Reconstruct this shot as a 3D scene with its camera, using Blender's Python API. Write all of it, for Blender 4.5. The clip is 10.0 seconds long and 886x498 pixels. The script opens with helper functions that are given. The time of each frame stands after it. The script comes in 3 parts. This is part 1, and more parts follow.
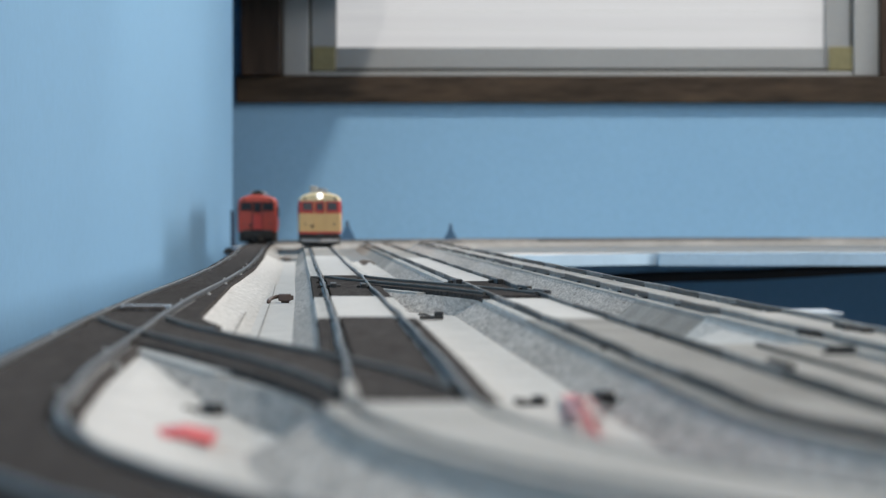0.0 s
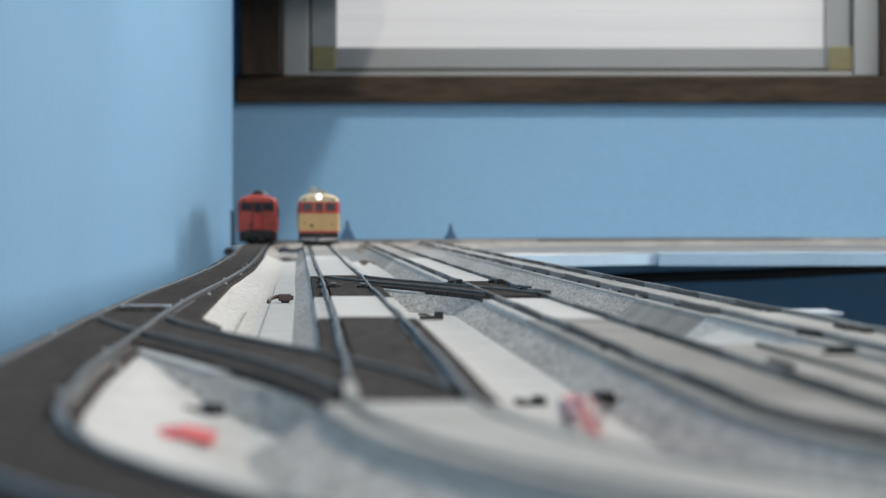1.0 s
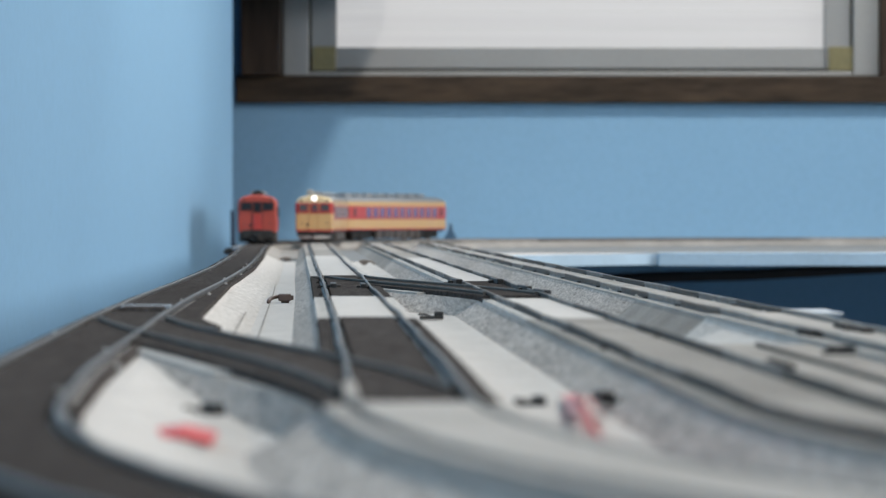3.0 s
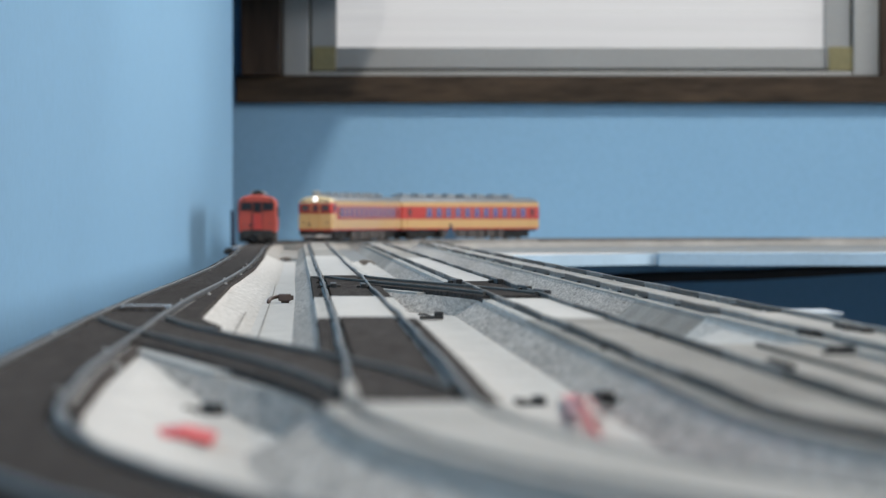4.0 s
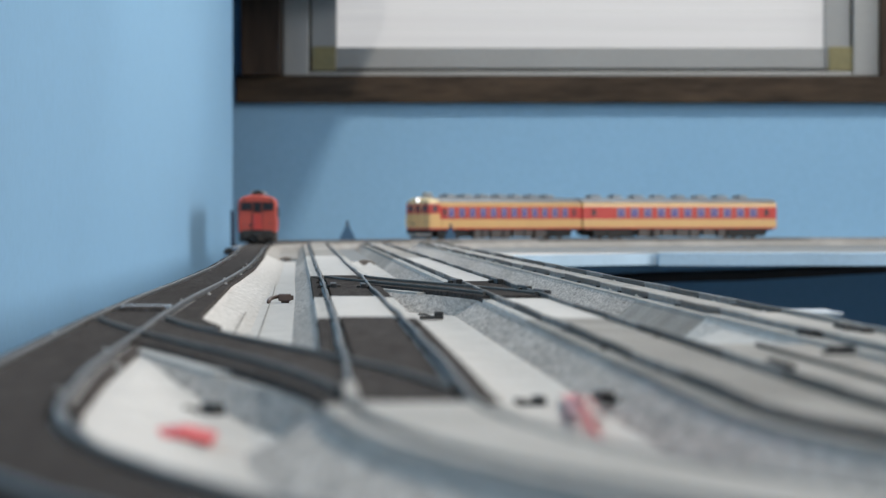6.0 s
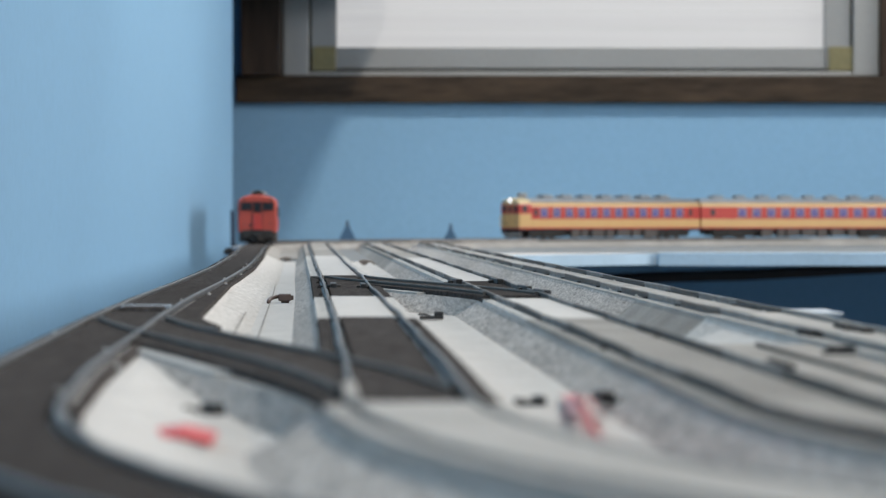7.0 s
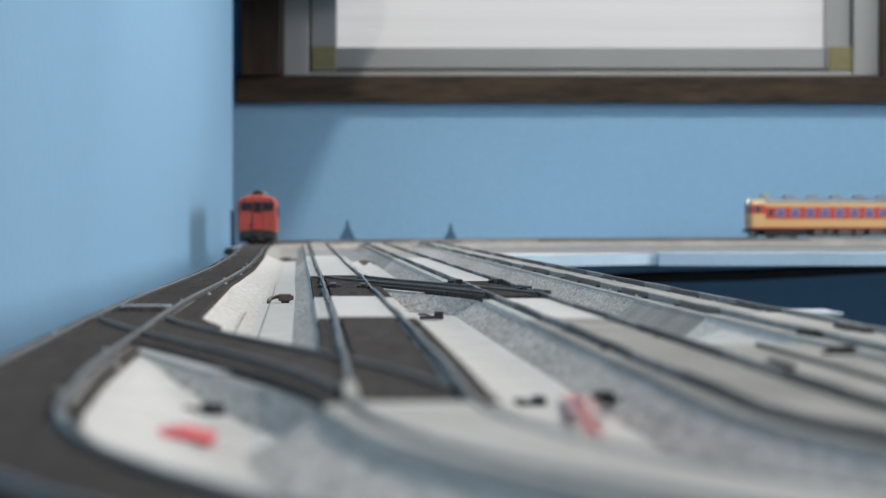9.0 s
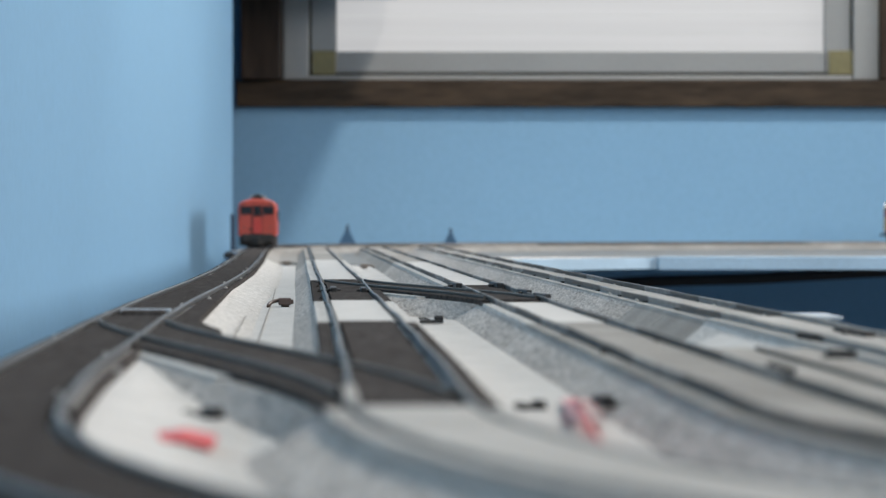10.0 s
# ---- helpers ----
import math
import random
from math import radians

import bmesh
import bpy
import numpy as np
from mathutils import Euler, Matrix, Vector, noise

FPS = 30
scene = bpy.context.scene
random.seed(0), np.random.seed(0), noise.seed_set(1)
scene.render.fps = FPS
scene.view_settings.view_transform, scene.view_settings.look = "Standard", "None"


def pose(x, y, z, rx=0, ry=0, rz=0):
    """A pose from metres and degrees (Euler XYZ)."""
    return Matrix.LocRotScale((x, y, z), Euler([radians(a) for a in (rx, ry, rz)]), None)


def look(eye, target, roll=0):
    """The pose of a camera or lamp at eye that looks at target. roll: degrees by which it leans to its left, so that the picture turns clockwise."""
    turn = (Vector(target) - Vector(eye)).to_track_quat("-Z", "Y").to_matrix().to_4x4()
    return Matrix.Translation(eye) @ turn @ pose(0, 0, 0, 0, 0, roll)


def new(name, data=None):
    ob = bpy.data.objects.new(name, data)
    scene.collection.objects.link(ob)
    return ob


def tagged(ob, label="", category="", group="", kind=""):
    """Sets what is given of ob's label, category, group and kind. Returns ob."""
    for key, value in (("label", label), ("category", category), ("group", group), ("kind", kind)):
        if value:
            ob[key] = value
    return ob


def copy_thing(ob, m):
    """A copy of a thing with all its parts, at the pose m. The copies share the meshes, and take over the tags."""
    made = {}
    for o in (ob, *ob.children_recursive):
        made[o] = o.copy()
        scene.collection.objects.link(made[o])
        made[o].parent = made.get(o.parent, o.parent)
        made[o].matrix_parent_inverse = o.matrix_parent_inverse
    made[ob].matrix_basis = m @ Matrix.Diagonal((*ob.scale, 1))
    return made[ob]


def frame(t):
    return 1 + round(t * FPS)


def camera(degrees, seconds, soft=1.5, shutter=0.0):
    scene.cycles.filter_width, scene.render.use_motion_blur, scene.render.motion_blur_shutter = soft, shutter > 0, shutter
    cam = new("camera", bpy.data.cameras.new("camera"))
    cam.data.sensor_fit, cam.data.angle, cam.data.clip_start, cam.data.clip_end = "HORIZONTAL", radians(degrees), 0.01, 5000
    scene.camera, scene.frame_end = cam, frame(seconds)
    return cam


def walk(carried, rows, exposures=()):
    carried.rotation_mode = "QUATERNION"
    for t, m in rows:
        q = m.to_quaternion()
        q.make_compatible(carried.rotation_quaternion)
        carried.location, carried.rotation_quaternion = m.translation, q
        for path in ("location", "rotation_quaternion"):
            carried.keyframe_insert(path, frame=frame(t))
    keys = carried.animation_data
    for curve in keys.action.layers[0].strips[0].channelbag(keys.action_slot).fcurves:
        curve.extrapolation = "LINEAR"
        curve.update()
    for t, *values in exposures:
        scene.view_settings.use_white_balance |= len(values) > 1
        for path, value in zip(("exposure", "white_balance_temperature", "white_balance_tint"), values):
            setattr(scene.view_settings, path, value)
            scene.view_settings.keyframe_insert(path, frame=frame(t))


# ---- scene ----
RAIL = 0.80            # rail tops above the room's floor
DECK = RAIL - 0.0028   # sleeper level between the rails
BOARD = RAIL - 0.0088  # top of the layout board
EYE_Z = RAIL + 0.0265
TILT = -0.476          # degrees below level

cam = camera(12.40, 10.0, soft=1.35)
cam.data.dof.use_dof = True
cam.data.dof.focus_distance = 1.76
cam.data.dof.aperture_fstop = 47.0


def eye(lift=0.0):
    return pose(0, 0, EYE_Z, 90 + TILT + lift, 0, 0)


# the stand is knocked a little at the end
walk(cam, [(0.0, eye()), (9.3, eye()), (9.4, eye()), (9.5, eye(-0.0125)), (9.6, eye(-0.008)), (9.7, eye(0.012)),
           (9.8, eye(0.036)), (9.9, eye(0.055)), (10.0, eye(0.056))], exposures=[(0.0, 0.0), (10.0, 0.0)])

# ---- light ----
world = bpy.data.worlds.new("sky")
scene.world = world
world.use_nodes = True
wn = world.node_tree
sky = wn.nodes.new("ShaderNodeTexSky")
sky.sky_type, sky.sun_disc = "NISHITA", False
sky.sun_elevation, sky.sun_rotation = radians(40), radians(120)
wn.links.new(sky.outputs[0], wn.nodes["Background"].inputs[0])
wn.nodes["Background"].inputs[1].default_value = 0.1


def area_lamp(name, m, sx, sy, watts, colour):
    data = bpy.data.lights.new(name, "AREA")
    data.shape, data.size, data.size_y, data.energy, data.color = "RECTANGLE", sx, sy, watts, colour
    ob = new(name, data)
    ob.matrix_world = m
    return ob


CEIL = 2.42
LAMP = (0.50, 3.60)
area_lamp("room_lamp", pose(LAMP[0], LAMP[1], CEIL - 0.10), 0.17, 0.17, 26, (1.0, 0.93, 0.85))
# added fill lamp, out of view; brightens the near board and the side wall
FILL_NEAR = (0.75, 0.80)
area_lamp("near_fill_lamp", pose(FILL_NEAR[0], FILL_NEAR[1], CEIL - 0.10), 0.34, 0.34, 18, (1.0, 0.92, 0.82))
area_lamp("window_daylight", look((3.19, 1.7, 1.83), (0.0, 1.7, 0.9)), 4.4, 1.0, 80, (1.0, 0.965, 0.93))


# ---- materials ----
def rgb(r, g, b):
    f = lambda v: v / 12.92 if v <= 0.04045 else ((v + 0.055) / 1.055) ** 2.4
    return tuple(f(v / 255) for v in (r, g, b))


def material(name, colour, rough=0.6, metal=0.0, grain=0.12, fine=600.0, coarse=25.0, bump=0.15, bump_size=0.0004, vary=0.0,
             coat=0.0, spec=None, stretch=(1, 1, 1)):
    """A surface with fine grain, broad blotches and relief, at real size."""
    m = bpy.data.materials.new(name)
    m.use_nodes = True
    t = m.node_tree
    n, k = t.nodes, t.links
    b = n["Principled BSDF"]
    b.inputs["Roughness"].default_value, b.inputs["Metallic"].default_value = rough, metal
    b.inputs["Coat Weight"].default_value = coat
    b.inputs["Specular IOR Level"].default_value = spec if spec is not None else 0.5 if rough < 0.65 else 0.12
    co = n.new("ShaderNodeTexCoord")
    mp = n.new("ShaderNodeMapping")
    mp.inputs["Scale"].default_value = stretch
    k.new(co.outputs["Object"], mp.inputs["Vector"])
    n1, n2 = n.new("ShaderNodeTexNoise"), n.new("ShaderNodeTexNoise")
    for node, s, d in ((n1, fine, 3.0), (n2, coarse, 4.0)):
        node.inputs["Scale"].default_value, node.inputs["Detail"].default_value = s, d
        k.new(mp.outputs[0], node.inputs["Vector"])
    add = n.new("ShaderNodeMath")
    add.operation = "MULTIPLY_ADD"
    add.inputs[1].default_value, add.inputs[2].default_value = 0.5, 0.0
    k.new(n1.outputs["Fac"], add.inputs[0])
    add2 = n.new("ShaderNodeMath")
    add2.operation = "MULTIPLY_ADD"
    add2.inputs[1].default_value = 0.5
    k.new(n2.outputs["Fac"], add2.inputs[0])
    k.new(add.outputs[0], add2.inputs[2])
    rng = n.new("ShaderNodeMapRange")
    rng.inputs[1].default_value, rng.inputs[2].default_value = 0.3, 0.7
    rng.inputs[3].default_value, rng.inputs[4].default_value = 1 - grain * 1.6, 1 + grain * 1.6
    k.new(add2.outputs[0], rng.inputs[0])
    value = rng.outputs[0]
    if vary:
        info = n.new("ShaderNodeObjectInfo")
        r2 = n.new("ShaderNodeMapRange")
        r2.inputs[3].default_value, r2.inputs[4].default_value = 1 - vary, 1 + vary
        k.new(info.outputs["Random"], r2.inputs[0])
        mul = n.new("ShaderNodeMath")
        mul.operation = "MULTIPLY"
        k.new(value, mul.inputs[0]), k.new(r2.outputs[0], mul.inputs[1])
        value = mul.outputs[0]
    mix = n.new("ShaderNodeVectorMath")
    mix.operation = "SCALE"
    mix.inputs[0].default_value = colour
    k.new(value, mix.inputs["Scale"])
    k.new(mix.outputs[0], b.inputs["Base Color"])
    if bump:
        bp = n.new("ShaderNodeBump")
        bp.inputs["Strength"].default_value, bp.inputs["Distance"].default_value = bump, bump_size
        k.new(n1.outputs["Fac"], bp.inputs["Height"])
        k.new(bp.outputs[0], b.inputs["Normal"])
    r3 = n.new("ShaderNodeMapRange")
    r3.inputs[3].default_value, r3.inputs[4].default_value = max(0.02, rough - 0.12), min(1.0, rough + 0.12)
    k.new(n2.outputs["Fac"], r3.inputs[0])
    k.new(r3.outputs[0], b.inputs["Roughness"])
    return m


WALL = material("blue_wall_paint", (0.230, 0.410, 0.590), 0.70, spec=0.15, grain=0.035, fine=140, coarse=3, bump=0.12, bump_size=0.001)
WHITE_WALL = material("white_wall_paint", (0.74, 0.73, 0.70), 0.8, grain=0.04, fine=140, coarse=3, bump=0.1, bump_size=0.001)
FLOORING = material("grey_floor_boards", (0.19, 0.205, 0.215), 0.5, grain=0.2, fine=60, coarse=4, stretch=(1, 8, 1))
TRIM = material("dark_stained_wood", (0.046, 0.031, 0.020), 0.5, spec=0.2, grain=0.42, fine=120, coarse=40, bump=0.3, stretch=(0.25, 1, 1.4))
TRIM_UPRIGHT = material("dark_stained_wood_upright", (0.045, 0.029, 0.020), 0.5, spec=0.2, grain=0.4, fine=90, coarse=14, bump=0.3, stretch=(1.4, 1, 0.2))
ALU = material("satin_aluminium", (0.34, 0.34, 0.33), 0.5, metal=0.2, grain=0.05, fine=300, coarse=8, bump=0.03)
SASH = material("grey_sash_aluminium", (0.31, 0.312, 0.306), 0.5, metal=0.2, grain=0.05, fine=300, coarse=8, bump=0.03)
GASKET = material("black_rubber_gasket", (0.075, 0.075, 0.07), 0.7, grain=0.1)
TAPE = material("yellowed_plastic", (0.21, 0.185, 0.09), 0.45, grain=0.12, fine=200, coarse=30)
PAPER = material("white_board_paint", (0.615, 0.598, 0.578), 0.75, spec=0.0, grain=0.10, fine=700, coarse=90, bump=0.1)
EDGE = material("pale_blue_board_edge", (0.42, 0.56, 0.68), 0.7, grain=0.08, fine=400, coarse=15)
BALLAST = material("grey_ballast", (0.50, 0.465, 0.435), 0.85, spec=0.0, grain=0.32, fine=1300, coarse=600, bump=0.7, bump_size=0.0006, vary=0.10, stretch=(1, 0.12, 1))
DARKBED = material("dark_brown_track_bed", (0.072, 0.066, 0.064), 0.8, spec=0.0, grain=0.50, fine=900, coarse=240, bump=0.6, bump_size=0.0006, vary=0.06)
PALEBED = material("pale_grey_ballast", (0.56, 0.545, 0.525), 0.85, spec=0.0, grain=0.15, fine=1300, coarse=500, bump=0.3, bump_size=0.0006, vary=0.05, stretch=(1, 0.12, 1))
CLEANRAIL = material("clean_nickel_rail", (0.40, 0.385, 0.365), 0.75, spec=0.0, metal=0.0, grain=0.15, fine=500, coarse=40, bump=0.1)
GREYDECK = material("grey_track_deck", (0.325, 0.312, 0.295), 0.8, spec=0.0, grain=0.18, fine=800, coarse=25, bump=0.4, vary=0.10)
PALEDECK = material("pale_track_deck", (0.44, 0.425, 0.405), 0.8, spec=0.0, grain=0.14, fine=800, coarse=25, bump=0.4, vary=0.08)
INFILL = material("white_infill_card", (0.615, 0.598, 0.578), 0.75, spec=0.0, grain=0.08, fine=700, coarse=90, bump=0.1)
RAILM = material("weathered_rail", (0.13, 0.12, 0.11), 0.6, spec=0.2, metal=0.1, grain=0.3, fine=500, coarse=40, bump=0.15)
WORNRAIL = material("brushed_rail", (0.30, 0.285, 0.27), 0.6, spec=0.1, grain=0.3, fine=500, coarse=60, bump=0.15)
BRIGHTRAIL = material("worn_nickel_rail", (0.135, 0.133, 0.13), 0.45, metal=0.3, grain=0.25, fine=500, coarse=40, bump=0.1)
SLEEPER = material("dark_sleeper_plastic", (0.04, 0.035, 0.032), 0.7, grain=0.25, fine=700, coarse=40, vary=0.1)
PLATE = material("blue_grey_plate", (0.40, 0.46, 0.52), 0.6, grain=0.1)
BLACK = material("black_plastic", (0.022, 0.022, 0.023), 0.5, grain=0.15)
FADEDPLUG = material("faded_brown_plastic", (0.24, 0.20, 0.175), 0.6, grain=0.1)
WIRE = material("brown_wire_sheath", (0.11, 0.075, 0.065), 0.5, grain=0.1)
REDTAPE = material("red_tape", (0.68, 0.055, 0.055), 0.5, grain=0.08)
PINKTAPE = material("faded_red_white_tape", (0.62, 0.30, 0.29), 0.5, grain=0.15, fine=300, coarse=120)
NAVY = material("navy_plastic", (0.012, 0.026, 0.055), 0.5, grain=0.12)
STANDM = material("blue_grey_plastic", (0.045, 0.105, 0.185), 0.5, grain=0.12)
CREAM = material("cream_paint", (0.62, 0.395, 0.170), 0.32, grain=0.04, fine=500, coarse=60, bump=0.03, coat=0.3)
VERMILION = material("red_paint", (0.49, 0.055, 0.043), 0.32, grain=0.05, fine=500, coarse=60, bump=0.03, coat=0.3)
ORANGE = material("red_orange_paint", (0.44, 0.068, 0.046), 0.40, grain=0.06, fine=500, coarse=60, bump=0.03)
PLOUGH = material("pale_grey_plough_paint", (0.33, 0.31, 0.30), 0.5, grain=0.1)
PALECREAM = material("pale_cream_paint", (0.70, 0.56, 0.33), 0.28, grain=0.04, fine=500, coarse=60, bump=0.03, coat=0.4)
PALEROOF = material("pale_grey_roof_fitting", (0.30, 0.325, 0.35), 0.4, grain=0.08)
BOARDGREY = material("grey_board_paint", (0.23, 0.24, 0.245), 0.75, grain=0.08, fine=400, coarse=12, bump=0.1)
ROOFM = material("grey_roof_paint", (0.27, 0.29, 0.31), 0.5, grain=0.12, fine=500, coarse=60)
UNDER = material("dark_grey_underframe", (0.018, 0.016, 0.015), 0.6, grain=0.2)
EQUIP = material("grey_equipment", (0.085, 0.075, 0.070), 0.6, grain=0.2, fine=500, coarse=80)
GLASS = material("tinted_model_glass", (0.085, 0.080, 0.085), 0.12, grain=0.15, coarse=60, bump=0)
DARKGLASS = material("dark_model_glass", (0.020, 0.020, 0.024), 0.2, grain=0.15, coarse=60, bump=0)
BLUEGLASS = material("blue_tinted_glass", (0.16, 0.135, 0.34), 0.16, grain=0.2, coarse=60, bump=0)
DARKBEAM = material("black_brown_cable_sheath", (0.018, 0.013, 0.012), 0.6, grain=0.25)


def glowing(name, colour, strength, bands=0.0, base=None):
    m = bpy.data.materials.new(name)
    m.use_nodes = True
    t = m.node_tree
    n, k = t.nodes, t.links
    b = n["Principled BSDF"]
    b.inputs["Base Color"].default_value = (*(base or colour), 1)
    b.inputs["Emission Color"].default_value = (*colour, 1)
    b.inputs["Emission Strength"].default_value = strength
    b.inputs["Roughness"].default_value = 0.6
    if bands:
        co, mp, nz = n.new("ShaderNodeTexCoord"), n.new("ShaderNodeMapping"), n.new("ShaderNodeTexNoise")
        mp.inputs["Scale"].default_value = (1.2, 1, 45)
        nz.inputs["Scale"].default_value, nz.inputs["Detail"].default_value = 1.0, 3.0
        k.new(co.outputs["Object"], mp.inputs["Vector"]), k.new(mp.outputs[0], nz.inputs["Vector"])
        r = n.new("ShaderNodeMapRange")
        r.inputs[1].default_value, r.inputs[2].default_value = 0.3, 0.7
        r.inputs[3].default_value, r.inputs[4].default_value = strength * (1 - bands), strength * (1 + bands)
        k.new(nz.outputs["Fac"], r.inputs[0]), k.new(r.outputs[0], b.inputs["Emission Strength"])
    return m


# the blind emits its daylight itself; a dark base keeps cast shadows faint
BLIND_GLOW = glowing("glowing_white_blind", (0.60, 0.597, 0.602), 0.80, 0.08, (0.15, 0.15, 0.15))
# emission that stands in for reflected glare on the cab roof
ROOF_GLARE = glowing("glowing_roof_glare", (1.0, 0.98, 0.95), 1.5)
DIFFUSER = glowing("lamp_diffuser", (1.0, 0.95, 0.88), 1.2)


# ---- mesh helpers ----
def mesh_of(bm, mats, name, smooth=False):
    me = bpy.data.meshes.new(name)
    bmesh.ops.recalc_face_normals(bm, faces=bm.faces[:])
    if smooth:
        for f in bm.faces:
            f.smooth = True
    bm.to_mesh(me)
    bm.free()
    for m in mats if isinstance(mats, (list, tuple)) else (mats,):
        me.materials.append(m)
    return me


def part(name, bm, mat, parent=None, label="", smooth=False):
    ob = new(name, mesh_of(bm, mat, name, smooth) if isinstance(bm, bmesh.types.BMesh) else bm)
    if parent:
        ob.parent = parent
    if label:
        ob["label"] = label
    return ob


def thing(name, label, category, m=None, group="", kind=""):
    ob = new(name)
    ob.empty_display_size = 0.01
    if m is not None:
        ob.matrix_world = m
    return tagged(ob, label, category, group, kind)


def add_box(bm, x0, x1, y0, y1, z0, z1, bevel=0.0, mi=0):
    v = [bm.verts.new((x, y, z)) for z in (z0, z1) for y in (y0, y1) for x in (x0, x1)]
    fs = [bm.faces.new([v[i] for i in q]) for q in ((0, 2, 3, 1), (4, 5, 7, 6), (0, 1, 5, 4), (2, 6, 7, 3), (0, 4, 6, 2), (1, 3, 7, 5))]
    for f in fs:
        f.material_index = mi
    if bevel:
        es = list({e for f in fs for e in f.edges})
        bmesh.ops.bevel(bm, geom=es, offset=bevel, segments=2, affect="EDGES", profile=0.5)
    return bm


def box(x0, x1, y0, y1, z0, z1, bevel=0.0):
    return add_box(bmesh.new(), x0, x1, y0, y1, z0, z1, bevel)


def tube(points, radius, sides=8):
    """A round bar along points."""
    bm = bmesh.new()
    rings = []
    pts = [Vector(p) for p in points]
    for i, p in enumerate(pts):
        d = (pts[min(i + 1, len(pts) - 1)] - pts[max(i - 1, 0)]).normalized()
        a = d.orthogonal().normalized() if i == 0 else (rings[-1][1] - d * d.dot(rings[-1][1])).normalized()
        b = d.cross(a)
        rings.append(([bm.verts.new(p + radius * (a * math.cos(q) + b * math.sin(q))) for q in (2 * math.pi * j / sides for j in range(sides))], a))
    for (r0, _), (r1, _) in zip(rings, rings[1:]):
        for j in range(sides):
            bm.faces.new((r0[j], r0[(j + 1) % sides], r1[(j + 1) % sides], r1[j]))
    bm.faces.new(rings[0][0][::-1]), bm.faces.new(rings[-1][0])
    return bm


def prism(outline, z0, z1):
    """A slab with the given outline in plan."""
    bm = bmesh.new()
    lo, hi = [bm.verts.new((x, y, z0)) for x, y in outline], [bm.verts.new((x, y, z1)) for x, y in outline]
    bm.faces.new(lo[::-1]), bm.faces.new(hi)
    for i in range(len(lo)):
        j = (i + 1) % len(lo)
        bm.faces.new((lo[i], lo[j], hi[j], hi[i]))
    return bm


# ---- the line of the tracks ----
R = 0.73
U = Vector((-0.0355, 1.0)).normalized()
N = Vector((U.y, -U.x))
P0 = Vector((0.0184 - 0.0355 * 0.60, 0.60))
S1 = 3.448                      # length of the straight
PF = P0 + U * S1
TURN = math.pi / 2 + math.atan(0.0355)
S2 = S1 + R * TURN
TRACKS = {"a": -0.0580, "c": 0.0, "d": 0.0565, "e": 0.1110}


# the tracks are laid by eye: how far the first two stray to the right, station by station
STRAY_A = ((-0.30, -0.0018), (-0.05, -0.0026), (0.02, -0.0042), (0.11, -0.0062), (0.23, -0.0063), (0.52, -0.0060), (0.78, -0.0040), (1.00, -0.0010), (1.21, 0.0015), (1.55, 0.0042), (2.17, 0.0042), (2.70, 0.0020), (S1, 0.0012), (S1 + 0.4, 0.0))
STRAY_C = ((-0.30, -0.0022), (0.03, -0.0016), (0.15, -0.0008), (0.40, 0.0), (0.90, 0.0003), (1.20, 0.0006), (1.60, 0.0))


def eased(table, s):
    if s <= table[0][0]:
        return table[0][1]
    for (s0, v0), (s1, v1) in zip(table, table[1:]):
        if s <= s1:
            k = (s - s0) / (s1 - s0)
            return v0 + (v1 - v0) * k
    return table[-1][1]


def stray(s, o):
    """How far a track at offset o strays at station s."""
    if o <= 0:
        k = min(1.0, o / TRACKS["a"])
        return eased(STRAY_A, s) * k + eased(STRAY_C, s) * (1 - k)
    return eased(STRAY_C, s) * max(0.0, 1 - o / TRACKS["d"])


def line(s, o=0.0):
    """The place and heading of a track's centre line at station s, o metres to the right of the second track."""
    o += stray(s, o)
    if s < 0:
        a = -s / R
        return P0 + N * R - (R - o) * (N * math.cos(a) + U * math.sin(a)), U * math.cos(a) - N * math.sin(a)
    if s <= S1:
        return P0 + U * s + N * o, U.copy()
    if s <= S2:
        a = (s - S1) / R
        return PF + N * R + (R - o) * (U * math.sin(a) - N * math.cos(a)), U * math.cos(a) + N * math.sin(a)
    e = PF + N * R + (R - o) * (U * math.sin(TURN) - N * math.cos(TURN))
    return e + Vector((1, 0)) * (s - S2), Vector((1.0, 0.0))


def at(s, o, w, z):
    """The point w metres to the right of that line, at height z."""
    p, u = line(s, o)
    if o < -0.05 and w > 0.0101:      # the wall track's shoulder keeps its line where the rails stray to the wall
        w -= min(0.0, stray(s, o)) * min(1.0, (w - 0.0101) / 0.0020)
    return Vector((p.x + u.y * w, p.y - u.x * w, z))


def stations(s0, s1):
    straight = 0 <= s0 and s1 <= S1 or s0 >= S2
    n = max(1, round((s1 - s0) / 0.05)) if straight else max(2, round((s1 - s0) / 0.03))
    return [s0 + (s1 - s0) * i / n for i in range(n + 1)]


def sweep(s0, s1, o, profile, uneven=0.0):
    """A bar of the given cross-section, (to the right, up) from the board's datum, along a track; uneven: how far it is bent off its line."""
    bm = bmesh.new()
    rings = []
    for s in stations(s0, s1):
        d = uneven * noise.noise((s * 9.0, o * 50 + profile[0][0] * 300, 0.0))
        rings.append([bm.verts.new(at(s, o, w + d, z + 0.35 * d)) for w, z in profile])
    n = len(profile)
    for r0, r1 in zip(rings, rings[1:]):
        for j in range(n):
            bm.faces.new((r0[j], r0[(j + 1) % n], r1[(j + 1) % n], r1[j]))
    bm.faces.new(rings[0][::-1]), bm.faces.new(rings[-1])
    return bm


# ---- the room ----
XW, YW = -0.2393, 4.93     # faces of the blue walls
YP, XR = 4.64, -0.66       # the side wall ends in a pier, with a recess behind it
